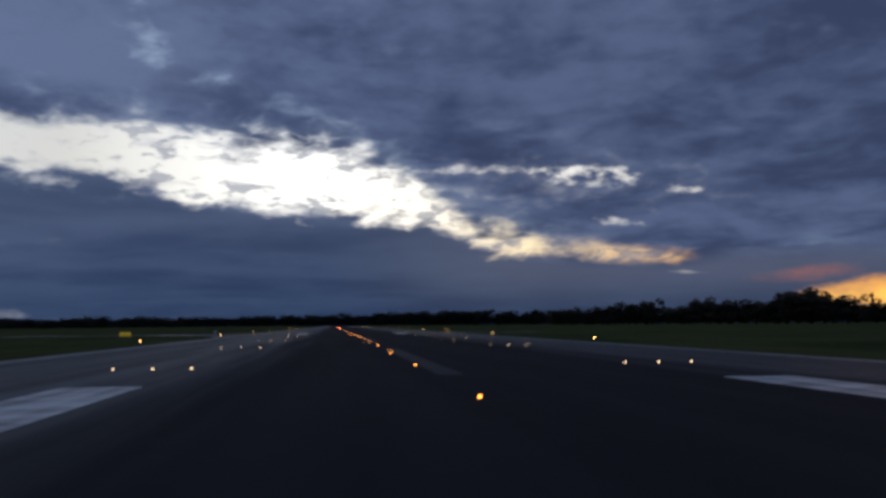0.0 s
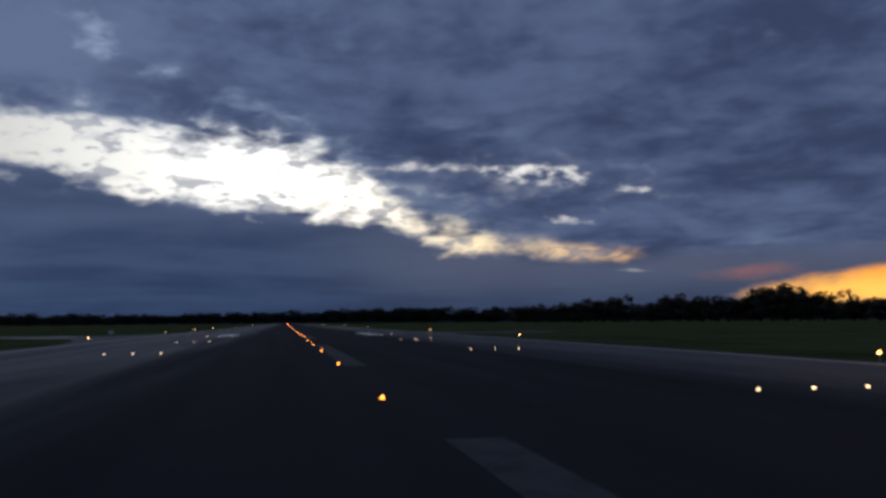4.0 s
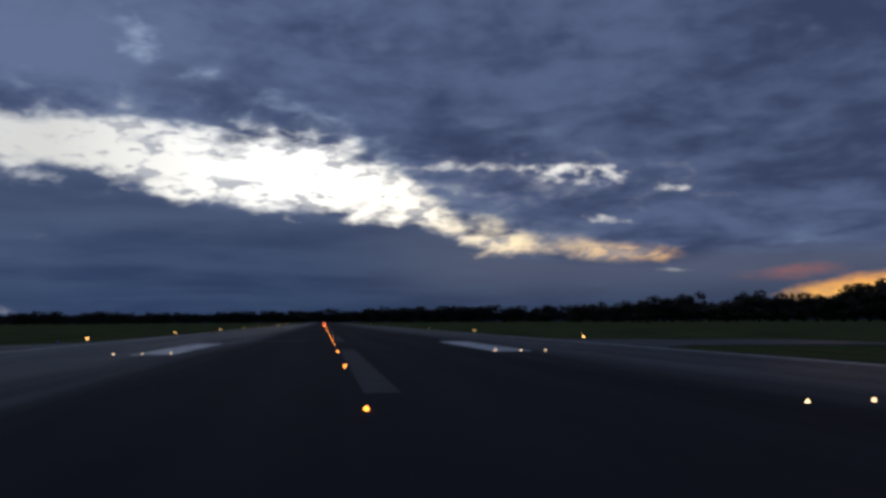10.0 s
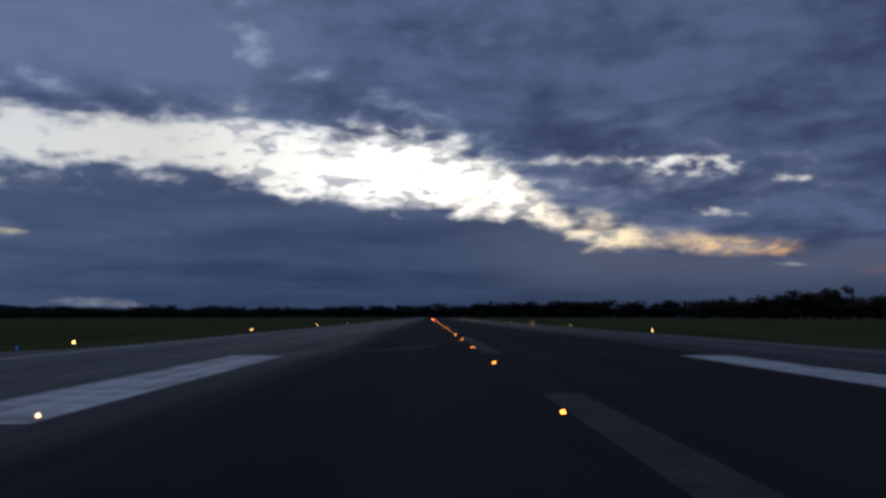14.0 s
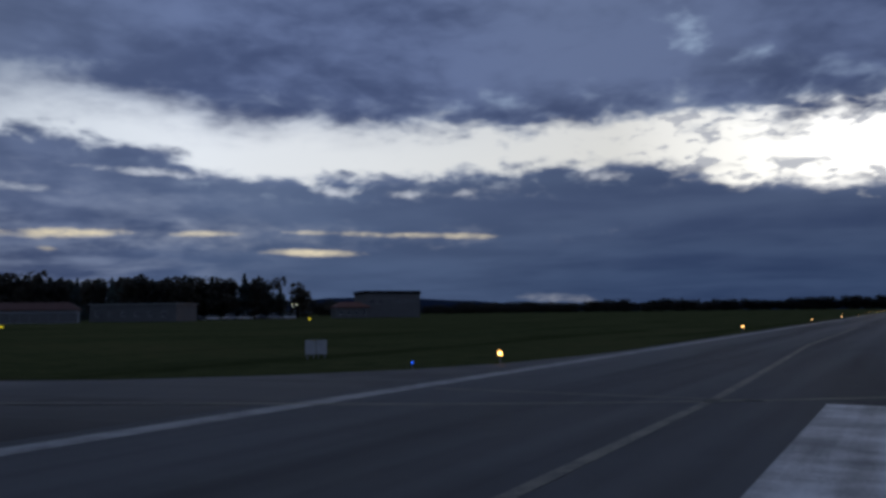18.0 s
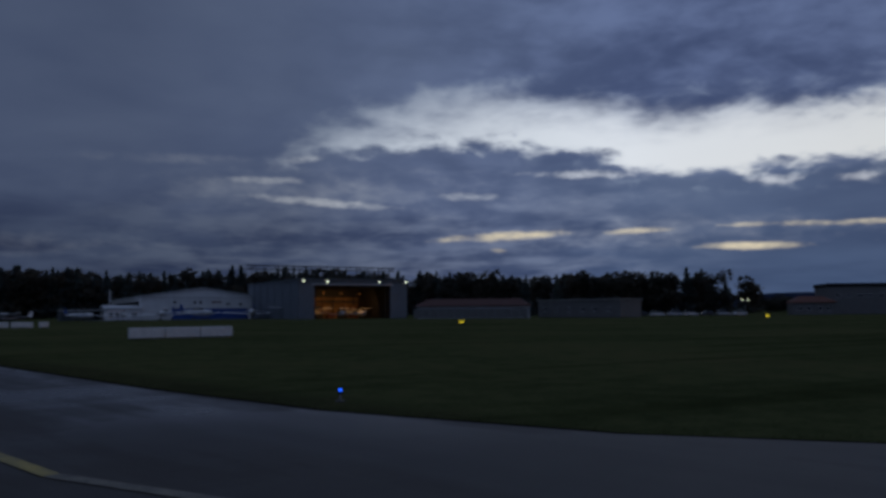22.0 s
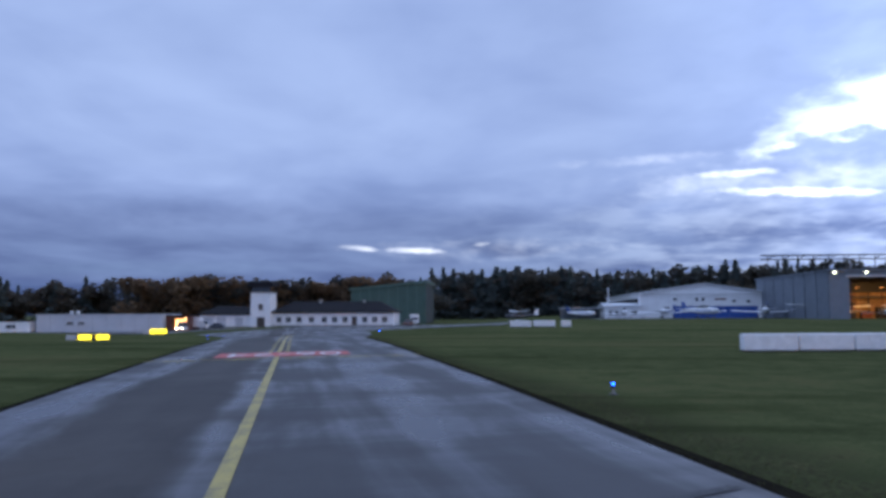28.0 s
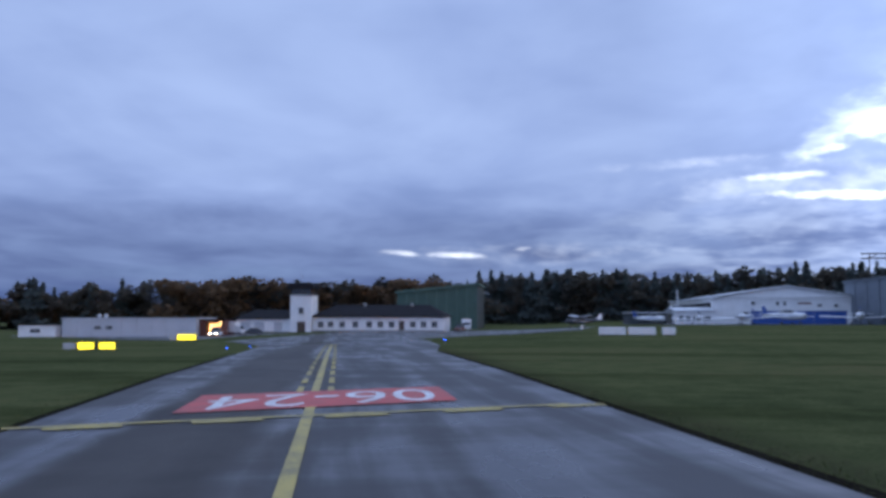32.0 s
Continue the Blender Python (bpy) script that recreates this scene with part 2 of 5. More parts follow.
heaven.sun_elevation, heaven.sun_rotation = radians(1.0), radians(38.0)
clear = mixed(dz * 0.0 + 0.08, shine, Val(wt, heaven.outputs[0]))
fleck = noisy(vec(wt, az / 2.1 + el * 0.25, el / 0.85, 11.0), 1.0, 4, 0.55, 0.2)
wisp = (fleck * 0.7 + tiny * 0.3 + (room.step(3.0, 0.3) - 0.5) * 0.10).step(0.53, 0.64) * az.step(22, 12)
clear = mixed(wisp * 0.72, clear, (0.20, 0.22, 0.28))
sky = mixed(gap, cloud, clear)
sky = mixed(pale, sky, turn.ramp(stops(-60, 180, [(-60, (0.85, 0.80, 0.72)), (-5, (0.80, 0.79, 0.77)), (20, (0.56, 0.56, 0.58)), (60, (0.50, 0.53, 0.58)), (180, (0.44, 0.46, 0.52))])))
sky = mixed(warm, sky, (0.60, 0.52, 0.36))
sky = mixed(ember * 0.75, sky, (0.42, 0.13, 0.07))
sky = mixed(sunset, sky, mixed((el + rag * 0.2).step(4.0, 1.4), (0.95, 0.33, 0.05), (1.25, 0.62, 0.12)))
nearer_sun = mixed(el.step(42, 22), (1.0, 1.0, 1.0), by_az([(-60, 1.6), (-12, 1.6), (4, 1.85), (20, 1.95), (36, 2.2), (48, 2.3), (60, 1.75), (72, 1.22), (84, 1.0), (180, 1.0)], 2.5))
sky = mixed(dz * 0.0 + 1.0, sky, nearer_sun, "MULTIPLY")
back = wt.nodes.new("ShaderNodeBackground")
wt.links.new(sky.s, back.inputs[0])
back.inputs[1].default_value = 1.0
wout = wt.nodes.new("ShaderNodeOutputWorld")
wt.links.new(back.outputs[0], wout.inputs[0])

sun = new("sun", bpy.data.lights.new("sun", "SUN"))
sun.data.energy, sun.data.angle, sun.data.color = 0.05, radians(12), (1.0, 0.62, 0.35)
sun.matrix_world = look((600, 800, 60), (0, 0, 0))


# ---- materials ----
def material(name, make, rough=0.8, metal=0.0, spec=0.5):
    """make(tree, p) gives the colour, and may give (colour, roughness, height in metres)."""
    m = bpy.data.materials.new(name)
    m.use_nodes = True
    tree = m.node_tree
    bsdf = tree.nodes["Principled BSDF"]
    bsdf.inputs["Roughness"].default_value, bsdf.inputs["Metallic"].default_value = rough, metal
    bsdf.inputs["Specular IOR Level"].default_value = spec
    geo = tree.nodes.new("ShaderNodeNewGeometry")
    made = make(tree, Val(tree, geo.outputs["Position"]))
    made = made if isinstance(made, tuple) else (made,)
    tree.links.new(made[0].s, bsdf.inputs["Base Color"])
    if len(made) > 1 and made[1] is not None:
        tree.links.new(made[1].s, bsdf.inputs["Roughness"])
    if len(made) > 3:
        tree.links.new(made[3].s, bsdf.inputs["Specular IOR Level"])
    if len(made) > 2:
        bump = tree.nodes.new("ShaderNodeBump")
        bump.inputs["Distance"].default_value = 1.0
        tree.links.new(made[2].s, bump.inputs["Height"])
        tree.links.new(bump.outputs[0], bsdf.inputs["Normal"])
    return m


def plain(name, colour, rough=0.6, metal=0.0, vary=0.18, scale=3.0, spec=0.5):
    """A surface of one colour with grain and dirt at two scales."""
    dark = tuple(c * (1 - vary) for c in colour)

    def make(tree, p):
        f = noisy(p, scale, 5, 0.6) * 0.6 + noisy(p, scale * 9, 3, 0.6) * 0.4
        return mixed(f.step(0.3, 0.7), dark, colour), noisy(p, scale * 3, 3).step(0.2, 0.8, rough * 0.8, min(1, rough * 1.2))

    return material(name, make, rough, metal, spec)


def glow(name, colour, strength):
    m = bpy.data.materials.new(name)
    m.use_nodes = True
    b = m.node_tree.nodes["Principled BSDF"]
    b.inputs["Base Color"].default_value = (*colour, 1)
    b.inputs["Emission Color"].default_value = (*colour, 1)
    b.inputs["Emission Strength"].default_value = strength
    m.cycles.emission_sampling = "NONE"
    return m


def asphalt_make(tree, p):
    x, y, z = split(p)
    long = vec(tree, x * 0.55, y * 0.018, 0.0)
    lanes = noisy(long, 1.0, 4, 0.5)
    broad = noisy(vec(tree, x * 0.22, y * 0.10, 2.0), 1.0, 5, 0.6, 0.3)
    grain = noisy(p, 55.0, 3, 0.7)
    mid = noisy(p, 1.3, 5, 0.62)
    rubber = ((x - 1.6).mag() + (lanes - 0.5) * 4.0).step(12.6, 6.8)
    f = (lanes * 0.48 + broad * 0.34 + mid * 0.12 + grain * 0.06).step(0.39, 0.61)
    col = mixed(f, (0.031, 0.032, 0.035), (0.125, 0.126, 0.130))
    col = mixed(rubber * 0.9, col, (0.030, 0.030, 0.033))
    col = mixed(x.step(4.0, 11.0) * 0.75, col, mixed(f, (0.022, 0.023, 0.026), (0.040, 0.041, 0.046)))
    rough = (broad * 0.6 + mid * 0.4).step(0.35, 0.65, 0.55, 0.75) + rubber * 0.25
    return col, rough, grain * 0.012 + mid * 0.004, rubber * -0.19 + 0.22


def wet_make(tree, p):
    """Damp taxiway: a dull lane south of its middle line, a wetter one north of it, with paving joints and long streaks."""
    x, y, z = split(p)
    s, o = x * -0.9645 + y * -0.2641, x * 0.2641 + y * -0.9645 + 167.9
    lanes = noisy(vec(tree, s * 0.035, o * 0.55, 0.0), 1.0, 5, 0.55, 0.2)
    broad = noisy(vec(tree, s * 0.10, o * 0.30, 3.0), 1.0, 5, 0.6, 0.4)
    across = noisy(vec(tree, s * 0.35, o * 0.06, 6.0), 1.0, 4, 0.6, 0.3)
    mid = noisy(p, 1.1, 5, 0.62)
    grain = noisy(p, 60.0, 3, 0.7)
    dull = (o + (lanes - 0.5) * 2.2 + (across - 0.5) * 1.2).step(-0.5, 0.5) * (o + (broad - 0.5) * 2.0).step(3.2, 2.4)
    dull = dull.upper((x + (broad - 0.5) * 8.0).step(-40.0, -27.0) * 0.9)
    f = (lanes * 0.32 + broad * 0.28 + across * 0.22 + mid * 0.12 + grain * 0.06).step(0.40, 0.60)
    col = mixed(f, (0.021, 0.020, 0.021), (0.074, 0.072, 0.073))
    col = mixed(dull * 0.8, col, mixed(f, (0.030, 0.025, 0.022), (0.066, 0.057, 0.050)))
    shoulder = (o + (lanes - 0.5) * 0.8).step(-2.9, -3.4)
    col = mixed(shoulder * 0.3, col, (0.090, 0.090, 0.095))
    dry = lanes * 0.42 + broad * 0.33 + across * 0.25
    return col, dry.step(0.43, 0.57, 0.26, 0.74).upper(dull * 0.68)


def grass_make(tree, p):
    a = noisy(p, 0.06, 5, 0.6)
    b = noisy(p, 0.9, 5, 0.65)
    c = noisy(p, 14.0, 4, 0.7)
    f = (a * 0.3 + b * 0.35 + c * 0.35).step(0.34, 0.66)
    col = mixed(f, (0.046, 0.056, 0.024), (0.122, 0.130, 0.055))
    col = mixed((a * 0.5 + b * 0.5).step(0.50, 0.62) * 0.6, col, (0.105, 0.092, 0.044))
    x, y, z = split(p)
    rows = noisy(vec(tree, x * 0.28, y * 0.03, 0.0), 1.0, 4, 0.6, 0.2)
    col = mixed(rows.step(0.50, 0.64) * 0.5, col, (0.026, 0.034, 0.012))
    o = x * 0.2641 - y * 0.9645 + 167.9
    mud = (o + (b - 0.5) * 3.0 + (a - 0.5) * 3.0).step(-8.0, -6.4) * x.step(-26.0, -32.0) * o.step(0.0, -2.0)
    col = mixed(mud * c.step(0.36, 0.60) * 0.75, col, (0.034, 0.029, 0.019))
    return col, None, c * 0.05 + b * 0.08


def mark_make(tree, p):
    """Broad white marks scuffed by tyres, in bands along and across."""
    x, y, z = split(p)
    f = noisy(vec(tree, x * 0.5, y * 0.9, 0.0), 1.0, 5, 0.6) * 0.45 + noisy(vec(tree, x * 1.6, y * 0.08, 4.0), 1.0, 4, 0.6) * 0.35 + noisy(p, 22.0, 4, 0.7) * 0.2
    return mixed(f.step(0.38, 0.60), (0.18, 0.18, 0.185), (0.74, 0.74, 0.74)), None, noisy(p, 50.0, 2) * 0.003


def paint_make(colour, worn):
    def make(tree, p):
        f = noisy(p, 1.3, 5, 0.65) * 0.6 + noisy(p, 22.0, 4, 0.7) * 0.4
        return mixed(f.step(0.36, 0.60), worn, colour), None, noisy(p, 50.0, 2) * 0.003

    return make


ASPHALT = material("runway_asphalt", asphalt_make, 0.7, spec=0.35)
WET = material("damp_taxiway_asphalt", wet_make, 0.4, spec=0.24)
GRASS = material("mown_grass", grass_make, 1.0, spec=0.0)
SOIL = plain("bare_soil", (0.022, 0.019, 0.014), 1.0, vary=0.5, scale=2.0, spec=0.0)
WHITE_PAINT = material("scuffed_white_mark_paint", mark_make, 0.55)
EDGE_PAINT = material("weathered_edge_line_paint", paint_make((0.34, 0.34, 0.33), (0.11, 0.11, 0.11)), 0.55)
YELLOW_PAINT = material("worn_yellow_road_paint", paint_make((0.46, 0.35, 0.09), (0.20, 0.17, 0.08)), 0.6)
FAINT_PAINT = material("faded_line_paint", paint_make((0.25, 0.225, 0.17), (0.09, 0.085, 0.075)), 0.7)
RUBBED_PAINT = material("rubber_blackened_paint", paint_make((0.070, 0.070, 0.073), (0.033, 0.033, 0.036)), 0.8, spec=0.1)
TAR = plain("black_tar_seal", (0.026, 0.026, 0.028), 0.55, vary=0.3, scale=6.0, spec=0.3)
FIGURE_PAINT = material("white_figure_paint", paint_make((0.76, 0.76, 0.76), (0.44, 0.38, 0.38)), 0.6)
RED_PAINT = material("worn_red_road_paint", paint_make((0.52, 0.065, 0.055), (0.32, 0.07, 0.06)), 0.6)


# ---- building helpers ----
def mesh_ob(name, verts, faces, mat, parent=None, smooth=False):
    me = bpy.data.meshes.new(name)
    me.from_pydata([tuple(v) for v in verts], [], faces)
    me.validate()
    if mat:
        me.materials.append(mat)
    if smooth:
        me.shade_smooth()
    ob = new(name, me)
    if parent:
        ob.parent = parent
    return ob


def part(name, bm, mat, parent=None, label="", smooth=False):
    """Links a bmesh as one mesh object, under a thing or a part."""
    me = bpy.data.meshes.new(name)
    bmesh.ops.recalc_face_normals(bm, faces=bm.faces)
    bm.to_mesh(me)
    bm.free()
    if mat:
        me.materials.append(mat)
    if smooth:
        me.shade_smooth()
    ob = new(name, me)
    if parent:
        ob.parent = parent
    return tagged(ob, label) if label else ob


def base(name, m, label, category, group="", kind=""):
    """An Empty at a thing's foot, that carries its parts."""
    ob = new(name)
    ob.matrix_world = m
    ob.empty_display_size = 0.3
    return tagged(ob, label, category, group, kind)


def box(bm, x0, x1, y0, y1, z0, z1, bevel=0.0):
    r = bmesh.ops.create_cube(bm, size=1.0, matrix=Matrix.LocRotScale(((x0 + x1) / 2, (y0 + y1) / 2, (z0 + z1) / 2), None, (abs(x1 - x0), abs(y1 - y0), abs(z1 - z0))))
    if bevel:
        es = list({e for v in r["verts"] for e in v.link_edges})
        bmesh.ops.bevel(bm, geom=es, offset=bevel, segments=2, affect="EDGES", profile=0.6)
    return bm


def boxed(*args, bevel=0.0):
    return box(bmesh.new(), *args, bevel=bevel)


def tube(bm, a, b, r0, r1=None, n=8):
    a, b = Vector(a), Vector(b)
    d = b - a
    m = Matrix.Translation((a + b) / 2) @ d.to_track_quat("Z", "Y").to_matrix().to_4x4()
    bmesh.ops.create_cone(bm, cap_ends=True, segments=n, radius1=r0, radius2=r0 if r1 is None else r1, depth=d.length, matrix=m)
    return bm


def ease(v):
    v = min(1.0, max(0.0, v))
    return v * v * (3 - 2 * v)


def drop(x, y):
    """The field falls gently towards the apron before the control tower."""
    return -1.6 * ease((-x - 75) / 80) * ease((165 + 25 * ease((-x - 150) / 60) - y) / 45) - 0.6 * ease((-x - 130) / 60) * ease((110 - y) / 25)


# ---- ground ----
xs = np.unique(np.concatenate([np.linspace(-4500, -500, 14), np.linspace(-500, 120, 125), np.linspace(120, 4500, 16)]))
ys = np.unique(np.concatenate([np.linspace(-1200, -40, 8), np.linspace(-40, 420, 93), np.linspace(420, 4600, 18)]))
gv = [(x, y, drop(x, y) - 0.05) for y in ys for x in xs]
w = len(xs)
gf = [(j * w + i, j * w + i + 1, (j + 1) * w + i + 1, (j + 1) * w + i) for j in range(len(ys) - 1) for i in range(w - 1)]
ground = tagged(mesh_ob("ground", gv, gf, GRASS, smooth=True), "wide flat airfield of short mown grass", "grass", kind="structure")


def strip(name, pts_a, pts_b, z, mat, thick=0.05):
    """A paved sheet between two lines of points, following the ground, with thickness at its rim."""
    n = len(pts_a)
    v = []
    for (ax, ay), (bx, by) in zip(pts_a, pts_b):
        for k in (0, 1 / 3, 2 / 3, 1):
            x, y = ax + (bx - ax) * k, ay + (by - ay) * k
            v.append((x, y, drop(x, y) + z))
    f = []
    for i in range(n - 1):
        for k in range(3):
            f.append((i * 4 + k, i * 4 + k + 1, i * 4 + k + 5, i * 4 + k + 4))
    ob = mesh_ob(name, v, f, mat)
    bm = bmesh.new()
    bm.from_mesh(ob.data)
    bmesh.ops.recalc_face_normals(bm, faces=bm.faces)
    if bm.faces[0].normal.z < 0:
        bmesh.ops.reverse_faces(bm, faces=bm.faces)
    up = bmesh.ops.extrude_face_region(bm, geom=bm.faces[:])
    low = [q for q in bm.verts if q not in set(e for e in up["geom"] if isinstance(e, bmesh.types.BMVert))]
    for q in low:
        q.co.z -= thick
    bmesh.ops.recalc_face_normals(bm, faces=bm.faces)
    bm.to_mesh(ob.data)
    bm.free()
    return ob


def patch(name, x0, x1, y0, y1, z, mat, parent, steps=1):
    """Flat paint between two lines along the runway."""
    v, f = [], []
    for i in range(steps + 1):
        y = y0 + (y1 - y0) * i / steps
        v += [(x0, y, drop(x0, y) + z), (x1, y, drop(x1, y) + z)]
    for i in range(steps):
        f.append((2 * i, 2 * i + 1, 2 * i + 3, 2 * i + 2))
    return mesh_ob(name, v, f, mat, parent)


RW = 20.4
runway = tagged(strip("runway", [(-RW, y) for y in (-300, 0, 150, 200, 400, 800, 1800)], [(RW, y) for y in (-300, 0, 150, 200, 400, 800, 1800)], 0.0, ASPHALT), "dark asphalt runway, rubber-blackened along its middle", "runway", kind="structure")
for sx in (-1, 1):
    patch("edge_line", sx * 19.3, sx * 19.88, -290, 1790, 0.006, EDGE_PAINT, runway)
    for yk in (-148.2, 2.3, 153.1):
        patch("touchdown_marking", sx * 8.75, sx * 11.05, yk, yk + 22.5, 0.006, WHITE_PAINT, runway)

for k in range(-2, 10):
    patch("centre_dash", 0.15, 1.05, 28 + 50 * k, 58 + 50 * k, 0.006, RUBBED_PAINT, runway)

# taxiway: leaves the runway with a curve, then runs straight to the apron
UX, UY = -0.9645, -0.2641          # its direction
NX, NY = 0.2641, -0.9645           # to its south side


def along(s, off):
    """s metres along the taxiway from its middle line's point by the runway, off metres to its south."""
    return (-40.0 + UX * s + NX * off, 163.1 + UY * s + NY * off)


HALF = 4.2
north = [(-20.2, 197), (-20.7, 189), (-21.5, 183.6), (-22.9, 179.9), (-25.2, 176.4), (-28.2, 173.5), (-33.0, 170.8), (-38.5, 168.95)] + [along(8, -5.25), along(22, -5.75), along(45, -6.2), along(62, -6.25)] + [(-113.0, 151.4), (-135.0, 147.3), (-158.0, 142.6)]
south = [(-20.2, 110), (-20.6, 118), (-22.2, 128), (-24.0, 137), (-27.5, 145.5), (-32.5, 151.5), (-38, 156.2), (-42, 157.9)] + [along(s, HALF) for s in (8, 25, 45, 62)] + [(-112.0, 138.4), (-134.0, 130.6), (-150.0, 125.0)]
taxiway = tagged(strip("taxiway", north, south, -0.004, WET), "damp grey asphalt taxiway with wet streaks", "taxiway", kind="structure")
apron = tagged(strip("apron", [(-222, 40), (-205, 70), (-196.6, 81), (-184.6, 98), (-165.5, 115.5), (-149, 125.4), (-157, 142.8), (-186, 141.4), (-200, 147), (-228, 160), (-246, 185), (-246, 233)], [(-262, 40), (-262, 70), (-262, 81), (-262, 98), (-262, 112), (-262, 125), (-262, 142), (-262, 150), (-263, 160), (-264, 170), (-267, 190), (-268, 233)], -0.010, WET), "damp asphalt apron before the terminal and hangars", "apron", kind="structure")


exit_far = [(20.2, 187), (21.4, 182.2), (25, 179.8), (30, 177.2), (40, 174.0)]
exit_near = [(20.2, 150), (21.0, 157.5), (24, 160.6), (30.5, 160.0), (40, 157.4)]
side_taxiway = tagged(strip("side_taxiway", exit_far, exit_near, -0.006, ASPHALT), "dark asphalt taxiway stub leaving the runway's far side", "taxiway", kind="structure")


def ribbon_mesh(name, pts, width, z, mat, parent):
    """A painted line of that width through points on the ground."""
    v, f = [], []
    for i, (x, y) in enumerate(pts):
        a, b = pts[max(i - 1, 0)], pts[min(i + 1, len(pts) - 1)]
        d = Vector((b[0] - a[0], b[1] - a[1])).normalized()
        for k in (-1, 1):
            px, py = x - d.y * k * width / 2, y + d.x * k * width / 2
            v.append((px, py, drop(px, py) + z))
    for i in range(len(pts) - 1):
        f.append((2 * i, 2 * i + 2, 2 * i + 3, 2 * i + 1))
    ob = mesh_ob(name, v, f, mat, parent)
    if ob.data.polygons[0].normal.z < 0:
        ob.data.flip_normals()
    return ob


# soil rim beside the taxiway, and paint on it
ribbon_mesh("soil_rim", [(x + 0.05, y + 0.17) for x, y in north[3:12]], 0.32, -0.022, SOIL, ground)
ribbon_mesh("soil_rim", [(x, y - 0.1) for x, y in south[3:12]], 0.34, -0.022, SOIL, ground)
lead = [(-2.0, 186.0), (-5.0, 181.0), (-9.9, 177.4), (-12.7, 175.3), (-14.9, 173.9), (-17.5, 172.4), (-20.3, 171.1), (-22.8, 170.0), (-25.8, 168.5), (-29.1, 166.45), (-34.4, 164.8), (-40.0, 163.2)]
mid_line = lead[10:] + [(x, 163.15 + (x + 40.0) * 0.2655) for x in range(-46, -166, -8)]
ribbon_mesh("lead_line", lead[:10], 0.2, 0.007, FAINT_PAINT, runway)
ribbon_mesh("centre_line", lead[9:10] + mid_line, 0.19, 0.008, YELLOW_PAINT, taxiway)


def on_line(x, off):
    """A point of the centre line at x, off metres to its south."""
    for (ax, ay), (bx, by) in zip(mid_line, mid_line[1:]):
        if bx <= x <= ax:
            return (x + NX * off, ay + (by - ay) * (x - ax) / (bx - ax) + NY * off)


ribbon_mesh("side_line", [(-12.9, 163), (-13.0, 176), (-13.4, 186), (-14.0, 200), (-14.2, 240)], 0.2, 0.007, FAINT_PAINT, runway)
ribbon_mesh("cross_line", [(-19.0, 175.1), (-12.0, 175.6)], 0.14, 0.007, FAINT_PAINT, runway)
for side in (-1, 1):
    for i in range(24):
        x0 = -76.8 - i * 2.9
        ribbon_mesh("guide_dash", [on_line(x0, side * 0.36), on_line(x0 - 1.9, side * 0.36)], 0.15, 0.008, YELLOW_PAINT, taxiway)
H0, H1 = Vector((-70.7, 150.2)), Vector((-75.3, 159.0))
hd = (H1 - H0).normalized()
hn = Vector((hd.y, -hd.x))
if hn.x > 0:
    hn = -hn
ribbon_mesh("holding_line", [tuple(H0), tuple(H1)], 0.2, 0.009, YELLOW_PAINT, taxiway)
for i in range(5):
    a = H0 + hd * (0.6 + i * 2.2) + hn * -0.28
    ribbon_mesh("holding_dash", [tuple(a), tuple(a + hd * 1.15)], 0.28, 0.009, YELLOW_PAINT, taxiway)
# tar-sealed cracks across and along it
ribbon_mesh("sealed_crack", [(-49.2, 160.9), (-49.6, 162.2), (-50.3, 163.4), (-50.2, 164.4), (-51.0, 165.4)], 0.16, 0.006, TAR, taxiway)
ribbon_mesh("sealed_crack", [(-84.0, 149.3), (-84.6, 151.0), (-85.8, 153.2), (-86.1, 155.0), (-87.0, 156.2)], 0.14, 0.006, TAR, taxiway)
# red runway-designation panel with white figures, to be read from the apron
r0, r1 = Vector((-72.9, 151.9)), Vector((-75.75, 156.75))
rd = (r1 - r0).normalized()
rv = [tuple(r0), tuple(r1), tuple(r1 + Vector((-3.2, -0.85))), tuple(r0 + Vector((-3.2, -0.85)))]
panel = mesh_ob("designation_panel", [(x, y, drop(x, y) + 0.009) for x, y in rv], [(0, 1, 2, 3)], RED_PAINT, taxiway)
if panel.data.polygons[0].normal.z < 0:
    panel.data.flip_normals()
text = bpy.data.curves.new("figures", "FONT")
text.body, text.size, text.align_x, text.align_y = "06-24", 2.6, "CENTER", "CENTER"
raw = new("figures_raw", text)
bpy.context.view_layer.update()
flat_text = bpy.data.meshes.new_from_object(raw)
bpy.data.objects.remove(raw)
mid = (r0 + r1) / 2 + Vector((-1.6, -0.42))
wide = max(v.co.x for v in flat_text.vertices) - min(v.co.x for v in flat_text.vertices)
tall = max(v.co.y for v in flat_text.vertices) - min(v.co.y for v in flat_text.vertices)
for v in flat_text.vertices:
    u, h = v.co.x / wide * 4.9, v.co.y / tall * 2.5
    q = mid - rd * u + Vector((0.966, 0.257)) * h
    v.co = (q.x, q.y, drop(q.x, q.y) + 0.015)
flat_text.materials.append(FIGURE_PAINT)
figures = new("figures", flat_text)
figures.parent = taxiway
if flat_text.polygons[0].normal.z < 0:
    flat_text.flip_normals()


